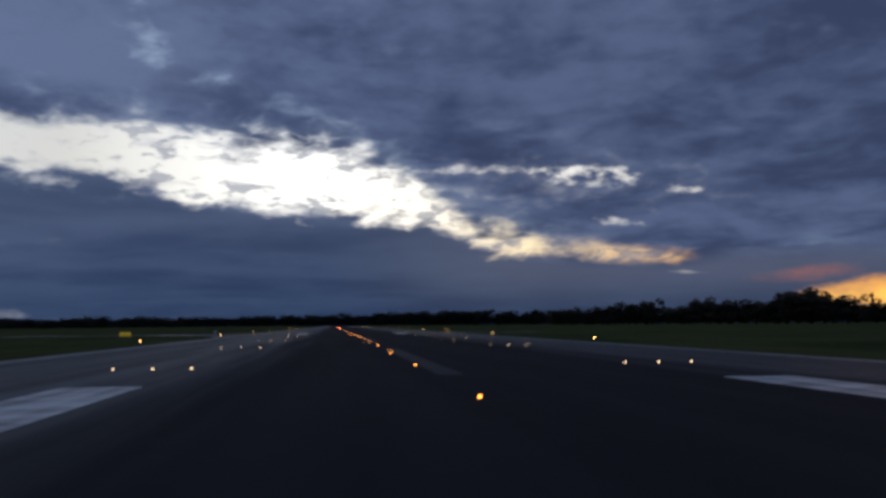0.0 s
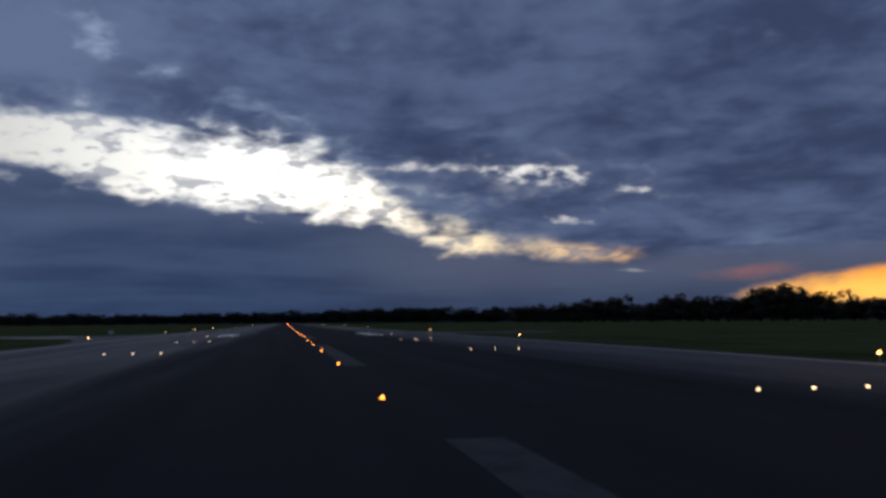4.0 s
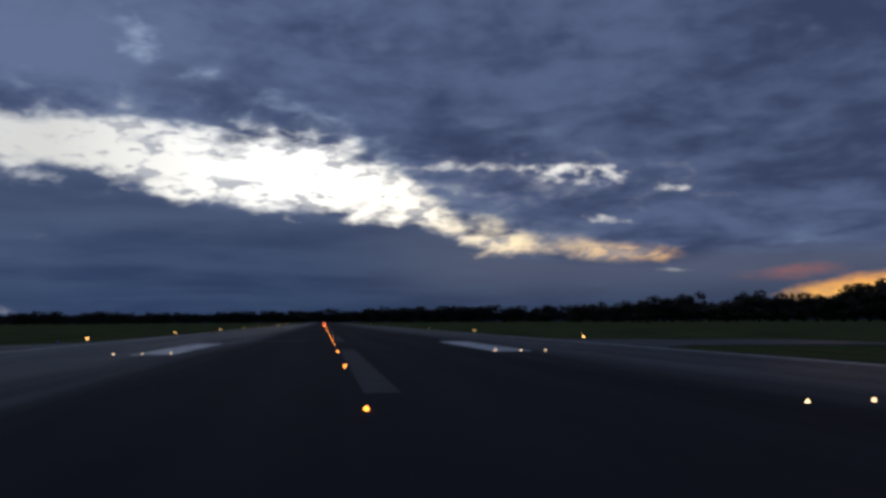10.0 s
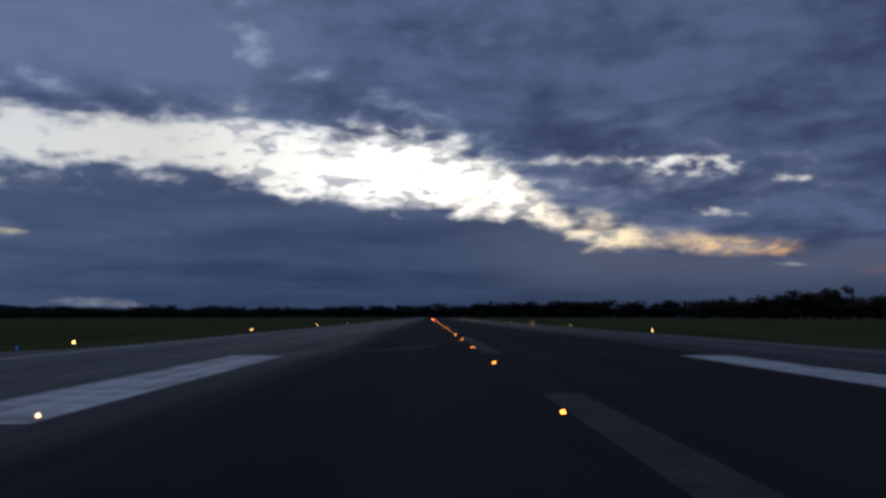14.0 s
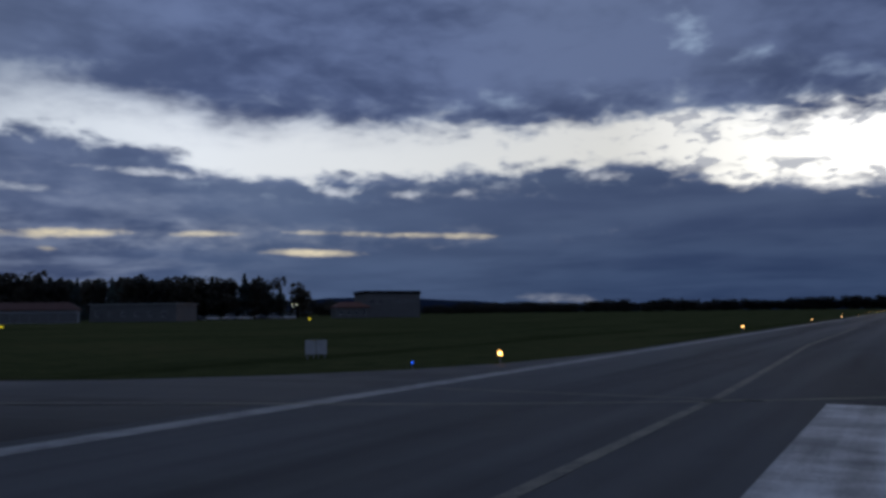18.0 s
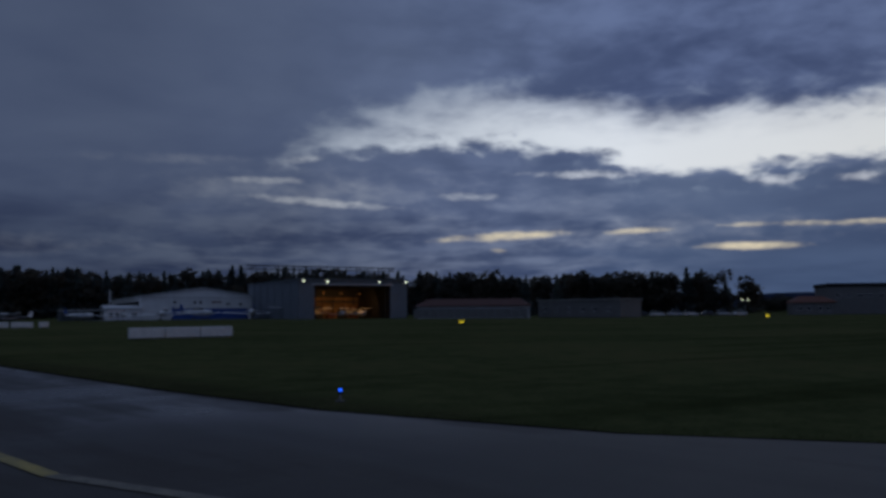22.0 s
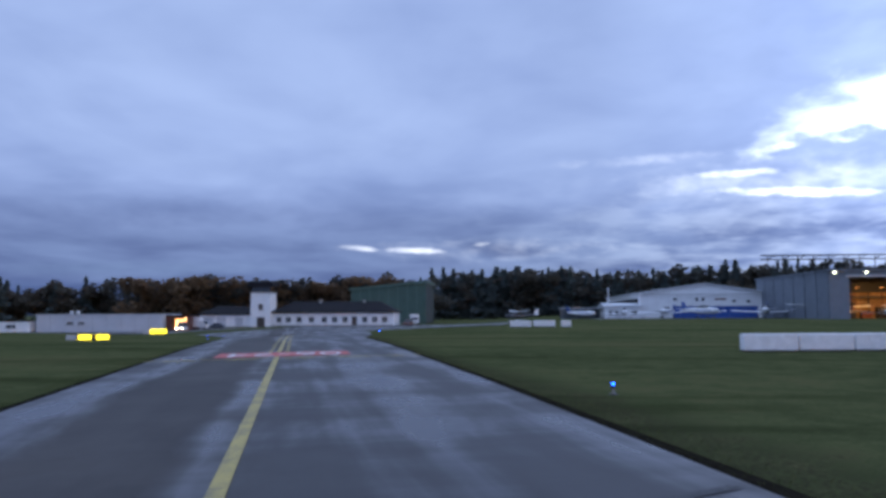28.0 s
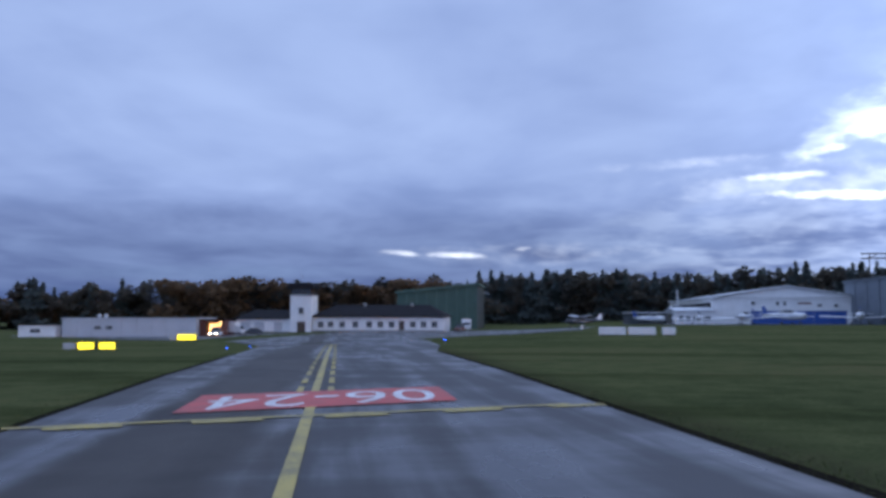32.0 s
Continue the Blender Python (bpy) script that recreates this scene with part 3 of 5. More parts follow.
# ---- airfield lights ----
CAST = plain("dark_cast_metal", (0.05, 0.05, 0.055), 0.5, 0.6)
GREY_METAL = plain("dull_grey_metal", (0.30, 0.31, 0.33), 0.5, 0.5)
AMBER_LENS = glow("amber_lamp", (1.0, 0.26, 0.03), 14.0)
RED_LENS = glow("red_lamp", (1.0, 0.13, 0.04), 20.0)
WARM_LENS = glow("warm_white_lamp", (1.0, 0.64, 0.34), 5.0)
EDGE_LENS = glow("edge_lamp", (1.0, 0.48, 0.14), 11.0)
BLUE_LENS = glow("blue_lamp", (0.01, 0.12, 1.0), 2.6)
COLD_LENS = glow("cold_white_lamp", (0.93, 1.0, 0.72), 3.0)


def dome(bm, r, h, z, n=12, rings=3):
    rows = []
    for k in range(rings):
        a = math.pi / 2 * k / rings
        rows.append([bm.verts.new((math.cos(a) * r * math.cos(2 * math.pi * i / n), math.cos(a) * r * math.sin(2 * math.pi * i / n), z + math.sin(a) * h)) for i in range(n)])
    tip = bm.verts.new((0, 0, z + h))
    for k in range(rings - 1):
        for i in range(n):
            bm.faces.new((rows[k][i], rows[k][(i + 1) % n], rows[k + 1][(i + 1) % n], rows[k + 1][i]))
    for i in range(n):
        bm.faces.new((rows[-1][i], rows[-1][(i + 1) % n], tip))
    return bm


def inset_light(lens_mat, r, label, group):
    ob = base("runway_light", pose(0, 0, 0), label, "runway light", group)
    bm = bmesh.new()
    tube(bm, (0, 0, 0.0), (0, 0, 0.014), r * 1.9, r * 1.55, 14)
    part("housing", bm, CAST, ob)
    part("lens", dome(bmesh.new(), r, r * 1.3, 0.014), lens_mat, ob, smooth=True)
    return ob


def raised_light(lens_mat, label, category, group, tall=0.32, r=0.06):
    ob = base(category.replace(" ", "_"), pose(0, 0, 0), label, category, group)
    bm = bmesh.new()
    tube(bm, (0, 0, 0), (0, 0, 0.02), 0.11, 0.10, 12)
    part("foot_plate", bm, CAST, ob)
    bm = bmesh.new()
    tube(bm, (0, 0, 0.02), (0, 0, tall - 0.06), 0.022, 0.022, 8)
    part("stem", bm, GREY_METAL, ob)
    bm = bmesh.new()
    tube(bm, (0, 0, tall - 0.06), (0, 0, tall), 0.05, 0.06, 10)
    part("collar", bm, CAST, ob)
    part("lens", dome(bmesh.new(), r, r * 1.7, tall, 10), lens_mat, ob, smooth=True)
    return ob


def strew(ob, spots):
    ob.matrix_world = pose(*spots[0])
    for s in spots[1:]:
        copy_thing(ob, pose(*s))


strew(inset_light(AMBER_LENS, 0.047, "inset runway centreline light glowing amber", "runway centreline lights"), [(0, 19.3 + 15 * k, 0) for k in range(-1, 34)])
strew(inset_light(RED_LENS, 0.13, "inset runway centreline light glowing red", "far centreline lights"), [(0, 19.3 + 15 * k, 0) for k in range(34, 74)])
strew(inset_light(WARM_LENS, 0.047, "small inset touchdown-zone light glowing warm white", "touchdown-zone lights"), [(sx * (9 + 1.5 * i), y, 0) for y in (3.9, 33.9, 63.9, 93.9, 123.9, 153.9) for sx in (-1, 1) for i in range(3)])
strew(raised_light(EDGE_LENS, "raised runway edge light glowing amber in the grass rim", "edge light", "runway edge lights", 0.34, 0.075), [(21.2, 24.5 + 50 * k, -0.05) for k in range(16)] + [(-21.45, y, -0.05) for y in (25, 79, 132, 183.3, 226, 275, 325, 375, 425, 475, 525, 575, 625, 675, 725, 775)])
blue_spots = [(-22.95, 180.3), (-34.5, 171.85), (-60.3, 165.45), (-119.1, 151.0), (-131.0, 149.3), (-109.5, 137.7), (-123.0, 134.2)]
strew(raised_light(BLUE_LENS, "low blue taxiway edge light on a short stem", "taxiway light", "taxiway edge lights", 0.2, 0.034), [(x, y, drop(x, y) - 0.05) for x, y in blue_spots])

# ---- lit signs ----
YELLOW_FACE = glow("lit_yellow_panel", (1.0, 0.80, 0.03), 0.75)
DIM_YELLOW = glow("dim_yellow_panel", (0.9, 0.66, 0.05), 0.22)
DARK_PAINT = plain("black_paint", (0.02, 0.02, 0.02), 0.6)
PALE_SHELL = plain("pale_grey_enamel", (0.46, 0.47, 0.48), 0.5)


def lit_sign(m, panels, tall, face, label, bars=2):
    """A cabinet sign on legs. panels: pairs of start and end along it. Its writing cannot be read: bars."""
    ob = base("taxiway_sign", m, label, "airfield sign", "airfield signs")
    x0, x1 = panels[0][0], panels[-1][1]
    part("cabinet", boxed(x0 - 0.05, x1 + 0.05, 0.0, 0.22, 0.12, 0.12 + tall, bevel=0.015), DARK_PAINT, ob)
    for a, b in panels:
        f = part("lit_panel", boxed(a + 0.03, b - 0.03, -0.012, 0.0, 0.15, 0.09 + tall, bevel=0.004), face, ob)
        for k in range(bars):
            c = a + (b - a) * (k + 1) / (bars + 1)
            part("bar", boxed(c - 0.05, c + 0.05, -0.018, -0.012, 0.24, 0.02 + tall), DARK_PAINT, f)
    for x in (x0 + 0.1, x1 - 0.1):
        bm = bmesh.new()
        tube(bm, (x, 0.11, 0), (x, 0.11, 0.12), 0.03)
        part("leg", bm, GREY_METAL, ob)
    return ob


def at(x, y, rz=0.0, dz=-0.05):
    return pose(x, y, drop(x, y) + dz, 0, 0, rz)


lit_sign(at(-124.1, 118.1, 110), [(0.0, 1.35), (1.75, 3.1)], 0.58, YELLOW_FACE, "brightly lit yellow taxiway sign with two panels", 0)
for bx, by, bz in ((-123.7, 117.0, 0.66), (-174.9, 101.35, 0.85)):
    blank = base("unlit_sign", at(bx, by, 110), "grey unlit panel beside a lit sign", "airfield sign", "airfield signs")
    part("panel", boxed(0, 1.0, 0, 0.12, 0.14, bz, bevel=0.02), PALE_SHELL, blank)
    part("leg", boxed(0.45, 0.54, 0.02, 0.1, 0, 0.14), GREY_METAL, blank)
lit_sign(at(-175.3, 102.5, 110), [(0.0, 2.75)], 0.80, YELLOW_FACE, "brightly lit yellow taxiway sign with one panel", 0)
lit_sign(at(-119.2, 223.2, 55), [(0.0, 0.8)], 0.34, YELLOW_FACE, "small lit yellow sign out on the grass", 0)
lit_sign(at(-138.8, 312.0, 40), [(0.0, 0.8)], 0.5, YELLOW_FACE, "small lit yellow sign far out on the grass", 0)
lit_sign(at(-39.8, 143.5, 12), [(0.0, 0.85), (0.95, 1.8)], 0.75, DIM_YELLOW, "dim yellow two-panel sign beside the runway", 1)
BOARD_GREY = plain("dull_grey_board", (0.55, 0.55, 0.56), 0.7, vary=0.25)
BOARD_WHITE = plain("weathered_white_board", (0.78, 0.78, 0.78), 0.6, vary=0.25)
sign = base("sign_board", at(-30.1, 183.7, 45), "pair of pale sign boards on legs in the grass", "sign board")
for x0 in (0.0, 0.43):
    part("board", boxed(x0, x0 + 0.40, 0.0, 0.05, 0.16, 0.72, bevel=0.012), BOARD_GREY, sign)
    for x in (x0 + 0.08, x0 + 0.32):
        part("leg", boxed(x - 0.02, x + 0.02, 0.05, 0.09, 0.0, 0.7), GREY_METAL, sign)


def barrier(m, long, label):
    """A white ballast block with a rounded top, foot and end slots."""
    ob = base("marker_block", m, label, "marker block", "white marker blocks")
    part("body", boxed(0.02, long - 0.02, 0.0, 0.55, 0.05, 0.78, bevel=0.06), BOARD_WHITE, ob, smooth=False)
    part("foot", boxed(0.10, long - 0.10, 0.05, 0.50, 0.0, 0.05), DARK_PAINT, ob)
    return ob


for k in range(3):
    barrier(at(-78.6 - 0.14 * 2.55 * k, 173.5 + 2.5 * k, 93), 2.4, "long white marker block lying in the grass")
    barrier(at(-139.2 - 0.05 * k, 163.7 + (0, 2.85, 6.15)[k], 91), 2.65 if k < 2 else 1.25, "long white marker block by the apron rim")


# ---- buildings ----
WALL_WHITE = plain("white_render_wall", (0.78, 0.78, 0.78), 0.85, vary=0.16, scale=0.5)
PALE_WALL = plain("pale_grey_cladding", (0.50, 0.52, 0.55), 0.6, vary=0.14, scale=0.4)
GREY_CLAD = plain("grey_sheet_cladding", (0.17, 0.20, 0.235), 0.55, 0.2, vary=0.2, scale=0.4)
ROOF_DARK = plain("dark_tiled_roof", (0.024, 0.023, 0.026), 0.9, vary=0.3, scale=0.8, spec=0.1)
ROOF_PALE = plain("pale_metal_roof", (0.58, 0.60, 0.62), 0.5, 0.1, vary=0.15, scale=0.3)
GREEN_CLAD = plain("dark_green_cladding", (0.055, 0.105, 0.085), 0.7, vary=0.2, scale=0.5)
GREEN_ROOF = plain("green_metal_roof", (0.085, 0.15, 0.12), 0.6, vary=0.2, scale=0.4)
BLUE_DOOR = plain("blue_painted_door", (0.03, 0.09, 0.34), 0.5, vary=0.15, scale=0.6)
GLASS = plain("dark_window_glass", (0.03, 0.035, 0.045), 0.12, vary=0.1)
FRAME_WHITE = plain("white_window_frame", (0.55, 0.55, 0.55), 0.6)
RED_TIMBER = plain("red_brown_timber", (0.16, 0.055, 0.035), 0.75, vary=0.25)
FAR_WALL = plain("dull_grey_wall", (0.165, 0.165, 0.165), 0.9, vary=0.2, scale=0.7)
CONCRETE = plain("grey_concrete", (0.30, 0.30, 0.29), 0.9, vary=0.2, scale=0.7)
DOOR_BROWN = plain("dark_brown_door", (0.07, 0.05, 0.04), 0.6)


def pierced(length, height, holes, thick=0.3, z0=0.0):
    """A front wall along x with real openings (x0, x1, z0, z1); it stands from y 0 to thick."""
    bm = bmesh.new()
    cuts = sorted({0.0, length, *[h[0] for h in holes], *[h[1] for h in holes]})
    for a, b in zip(cuts, cuts[1:]):
        inside = sorted([(h[2], h[3]) for h in holes if h[0] <= a + 1e-6 and h[1] >= b - 1e-6])
        z = z0
        for lo, hi in inside:
            if lo > z + 1e-4:
                box(bm, a, b, 0, thick, z, lo)
            z = hi
        if z < z0 + height - 1e-4:
            box(bm, a, b, 0, thick, z, z0 + height)
    return bm


def window(ob, x0, x1, z0, z1, y=0.0, name="window", bars=1):
    w = part(name, boxed(x0, x1, y + 0.13, y + 0.15, z0, z1), GLASS, ob)
    bm = bmesh.new()
    t = 0.09
    box(bm, x0, x1, y + 0.06, y + 0.13, z0, z0 + t)
    box(bm, x0, x1, y + 0.06, y + 0.13, z1 - t, z1)
    box(bm, x0, x0 + t, y + 0.06, y + 0.13, z0 + t, z1 - t)
    box(bm, x1 - t, x1, y + 0.06, y + 0.13, z0 + t, z1 - t)
    for k in range(bars):
        c = x0 + (x1 - x0) * (k + 1) / (bars + 1)
        box(bm, c - 0.04, c + 0.04, y + 0.06, y + 0.13, z0 + t, z1 - t)
    part("frame", bm, FRAME_WHITE, w)
    part("sill", boxed(x0 - 0.08, x1 + 0.08, y - 0.10, y - 0.003, z0 - 0.09, z0 - 0.01), CONCRETE, w)
    return w


def hip_roof(length, depth, z, rise, over=0.5, hip=4.0):
    bm = bmesh.new()
    x0, x1, y0, y1 = -over, length + over, -over, depth + over
    c = [bm.verts.new(q) for q in ((x0, y0, z), (x1, y0, z), (x1, y1, z), (x0, y1, z))]
    d = [bm.verts.new(q) for q in ((x0, y0, z + 0.2), (x1, y0, z + 0.2), (x1, y1, z + 0.2), (x0, y1, z + 0.2))]
    r = [bm.verts.new((x0 + hip, (y0 + y1) / 2, z + rise)), bm.verts.new((x1 - hip, (y0 + y1) / 2, z + rise))]
    bm.faces.new(c[::-1])
    for i in range(4):
        bm.faces.new((c[i], c[(i + 1) % 4], d[(i + 1) % 4], d[i]))
    bm.faces.new((d[0], d[1], r[1], r[0]))
    bm.faces.new((d[2], d[3], r[0], r[1]))
    bm.faces.new((d[1], d[2], r[1]))
    bm.faces.new((d[3], d[0], r[0]))
    return bm


def shell(ob, length, depth, height, front, mat, thick=0.3):
    """Front wall (a bmesh) and three plain walls."""
    part("front_wall", front, mat, ob)
    part("side_wall", boxed(0, thick, thick + 0.002, depth, 0, height), mat, ob)
    part("side_wall", boxed(length - thick, length, thick + 0.002, depth, 0, height), mat, ob)
    part("back_wall", boxed(thick + 0.002, length - thick - 0.002, depth - thick, depth, 0, height), mat, ob)


# terminal: long white one-storey house with a dark hipped roof, front to the runway
TZ = -1.62
term = base("terminal", pose(-245.5, 102.9, TZ, 0, 0, 90), "long white one-storey terminal with dark hipped roof", "building")
K = 0.1352
holes = [((p - 551 - 5.2) * K, (p - 551 + 5.2) * K, 1.0, 2.45) for p in (565, 583, 604, 628, 653, 673, 693, 731, 750, 769)]
door_hole = ((706 - 551) * K, (716 - 551) * K, 0.0, 2.5)
shell(term, 31.9, 11.0, 3.45, pierced(31.9, 3.45, holes + [door_hole]), WALL_WHITE)
part("roof", hip_roof(31.9, 11.0, 3.452, 3.0, 0.6, 5.0), ROOF_DARK, term)
part("plinth", boxed(-0.04, 31.94, -0.06, -0.003, 0.0, 0.35), CONCRETE, term)
for h in holes:
    window(term, *h, bars=1)
dr = part("door", boxed(door_hole[0], door_hole[1], 0.10, 0.16, 0.0, 2.5), DOOR_BROWN, term)
part("handle", boxed(door_hole[1] - 0.2, door_hole[1] - 0.12, 0.06, 0.10, 1.0, 1.2), GREY_METAL, dr)
for x, z in ((11.3, 6.05), (23.0, 5.9)):
    part("chimney", boxed(x, x + 0.7, 4.6, 5.3, z - 0.6, z + 0.9), CONCRETE, term)

wing = base("terminal_wing", pose(-246.0, 83.6, TZ, 0, 0, 90), "lower white wing with garage doors beside the tower", "building")
gates = [(1.0, 3.4, 0.0, 2.4), (4.4, 7.0, 0.0, 2.4), (9.3, 11.5, 0.0, 2.3)]
shell(wing, 13.9, 9.0, 3.0, pierced(13.9, 3.0, gates), WALL_WHITE)
part("roof", hip_roof(13.9, 9.0, 3.002, 2.3, 0.5, 3.5), ROOF_DARK, wing)
for g in gates:
    q = part("door", boxed(g[0], g[1], 0.12, 0.18, 0, g[3]), PALE_WALL, wing)
    for k in range(1, 4):
        part("rib", boxed(g[0] + 0.05, g[1] - 0.05, 0.10, 0.12, g[3] * k / 4 - 0.03, g[3] * k / 4 + 0.03), GREY_METAL, q)

tower = base("control_tower", pose(-244.3, 97.6, TZ - 0.1, 0, 0, 90), "square white control tower with dark overhanging cab roof", "tower")
TW = 5.25
th = [(2.0, 3.3, 4.3, 5.9), (1.7, 3.8, 0.0, 2.5)]
shell(tower, TW, TW, 8.75, pierced(TW, 8.75, th), WALL_WHITE)
window(tower, *th[0])
part("door", boxed(1.7, 3.8, 0.10, 0.16, 0, 2.5), DOOR_BROWN, tower)
part("gallery_floor", boxed(-0.25, TW + 0.25, -0.25, TW + 0.25, 8.752, 9.0, bevel=0.03), CONCRETE, tower)
for x, y in ((0.2, 0.2), (TW - 0.35, 0.2), (0.2, TW - 0.35), (TW - 0.35, TW - 0.35), (TW / 2 - 0.07, 0.2)):
    part("cab_post", boxed(x, x + 0.15, y, y + 0.15, 9.0, 10.35), DARK_PAINT, tower)
part("cab_glass", boxed(0.30, TW - 0.30, 0.26, 0.30, 9.0, 10.35), GLASS, tower)
part("cab_core", boxed(1.2, TW - 1.2, 2.2, TW - 0.8, 9.0, 10.35), RED_TIMBER, tower)
part("cab_roof", boxed(-0.5, TW + 0.5, -0.5, TW + 0.5, 10.35, 11.75, bevel=0.12), ROOF_DARK, tower)
bm = bmesh.new()
tube(bm, (2.0, 2.6, 11.75), (2.0, 2.6, 14.4), 0.04, 0.02)
part("aerial", bm, GREY_METAL, tower)

# left of it: flat-roofed pale sheds
shed = base("flat_shed", pose(-214.2, 58.3, -2.2, 0, 0, 97), "long pale flat-roofed shed with two roof vents", "building")
sh = [(6.6, 8.2, 1.5, 2.3), (9.0, 10.6, 1.5, 2.3)]
shell(shed, 28.0, 14.0, 3.75, pierced(28.0, 3.75, sh), PALE_WALL)
part("roof", boxed(-0.2, 28.2, -0.2, 14.2, 3.752, 3.95, bevel=0.03), ROOF_PALE, shed)
for h in sh:
    window(shed, *h, bars=2)
for x in (7.2, 8.6):
    bm = bmesh.new()
    tube(bm, (x, 1.4, 3.95), (x, 1.4, 4.5), 0.35, 0.35, 12)
    tube(bm, (x, 1.4, 4.5), (x, 1.4, 4.75), 0.5, 0.2, 12)
    part("roof_vent", bm, FRAME_WHITE, shed)
for k in range(1, 9):
    part("panel_joint", boxed(28.0 * k / 9 - 0.03, 28.0 * k / 9 + 0.03, -0.012, -0.002, 0.05, 3.7), GREY_METAL, shed)
annex = base("low_annex", pose(-212.0, 50.0, -2.2, 0, 0, 97), "low white annex wall with a dark band", "building")
shell(annex, 7.6, 9.0, 2.4, pierced(7.6, 2.4, [(2.4, 4.6, 0.9, 1.7)]), WALL_WHITE)
part("roof", boxed(-0.15, 7.75, -0.15, 9.15, 2.402, 2.55), ROOF_DARK, annex)
window(annex, 2.4, 4.6, 0.9, 1.7)

gate = base("lit_garage", pose(-219.8, 85.2, -2.2, 0, 0, 97), "brown garage with a warmly lit open gate", "building")
shell(gate, 6.0, 8.0, 3.4, pierced(6.0, 3.4, [(2.0, 5.2, 0.0, 2.9)]), RED_TIMBER)
part("roof", boxed(-0.2, 6.2, -0.3, 8.2, 3.402, 3.6), ROOF_DARK, gate)
GATE_GLOW = glow("bright_gate_glow", (1.0, 0.58, 0.22), 1.1)
WARM_PANEL = glow("warm_lit_panel", (1.0, 0.62, 0.25), 1.6)
DIM_WALL_GLOW = glow("dim_wall_glow", (1.0, 0.45, 0.14), 0.22)
# the wall itself glows dimly, in place of lamplight falling on it
part("inner_wall", boxed(1.9, 5.3, 2.6, 2.7, 0.02, 3.2), DIM_WALL_GLOW, gate)
# brighter glowing pieces imitate the mottled warm light on that wall
for x0, x1, z0, z1 in ((2.15, 3.1, 1.1, 2.5), (3.35, 3.75, 1.9, 2.6), (4.1, 5.0, 2.25, 2.7), (4.2, 4.8, 1.2, 1.7)):
    part("lamp_panel", boxed(x0, x1, 2.5, 2.55, z0, z1, bevel=0.02), GATE_GLOW, gate)
for x in (3.2, 4.0):
    part("shelf_post", boxed(x, x + 0.08, 2.3, 2.4, 0.02, 2.8), DARK_PAINT, gate)
part("wall_lamp", boxed(4.9, 5.3, -0.14, -0.004, 2.95, 3.15, bevel=0.03), WARM_PANEL, gate)

def loft_prism(profile, y0, y1):
    """A prism along y over a profile of (x, z)."""
    bm = bmesh.new()
    a = [bm.verts.new((x, y0, z)) for x, z in profile]
    b = [bm.verts.new((x, y1, z)) for x, z in profile]
    n = len(profile)
    bm.faces.new(a)
    bm.faces.new(b[::-1])
    for k in range(n):
        bm.faces.new((a[k], b[k], b[(k + 1) % n], a[(k + 1) % n]))
    return bm


# green hangar behind the terminal
green = base("green_hangar", pose(-291.0, 114.8, TZ, 0, 0, 90), "large dark green hangar with a single-pitch roof", "hangar")


def gable_roof(length, depth, z, rise, over=0.4, thick=0.25, ridge_along_x=True):
    bm = bmesh.new()
    if ridge_along_x:
        prof = [(-over, z), (depth / 2, z + rise), (depth + over, z), (depth + over, z + thick), (depth / 2, z + rise + thick), (-over, z + thick)]
        a = [bm.verts.new((-over, p, q)) for p, q in prof]
        b = [bm.verts.new((length + over, p, q)) for p, q in prof]
    else:
        prof = [(-over, z), (length / 2, z + rise), (length + over, z), (length + over, z + thick), (length / 2, z + rise + thick), (-over, z + thick)]
        a = [bm.verts.new((p, -over, q)) for p, q in prof]
        b = [bm.verts.new((p, depth + over, q)) for p, q in prof]
    n = len(a)
    for i in range(n):
        bm.faces.new((a[i], a[(i + 1) % n], b[(i + 1) % n], b[i]))
    for f in ((0, 1, 4, 5), (1, 2, 3, 4)):
        bm.faces.new([a[i] for i in f])
        bm.faces.new([b[i] for i in f])
    return bm


def gable_end(bm, x0, x1, ya, yb, z, rise, along_x=True):
    """A triangular prism that closes a gable."""
    m = (x0 + x1) / 2
    pts = [(x0, z), (x1, z), (m, z + rise)]
    a = [bm.verts.new((p, ya, q) if along_x else (ya, p, q)) for p, q in pts]
    b = [bm.verts.new((p, yb, q) if along_x else (yb, p, q)) for p, q in pts]
    bm.faces.new(a)
    bm.faces.new(b[::-1])
    for i in range(3):
        bm.faces.new((a[i], a[(i + 1) % 3], b[(i + 1) % 3], b[i]))
    return bm


GL, GDP, Z0, Z1 = 23.8, 26.0, 10.5, 12.7
DARK_SIDE = plain("dark_green_side", (0.020, 0.028, 0.027), 0.8, vary=0.3, scale=0.6)


def sloped_wall(y0, y1):
    """A wall along x whose top rises from Z0 to Z1."""
    bm = bmesh.new()
    a = [bm.verts.new((x, y0, z)) for x, z in ((0, 0), (GL, 0), (GL, Z1), (0, Z0))]
    b = [bm.verts.new((x, y1, z)) for x, z in ((0, 0), (GL, 0), (GL, Z1), (0, Z0))]
    bm.faces.new(a)
    bm.faces.new(b[::-1])
    for k in range(4):
        bm.faces.new((a[k], b[k], b[(k + 1) % 4], a[(k + 1) % 4]))
    return bm


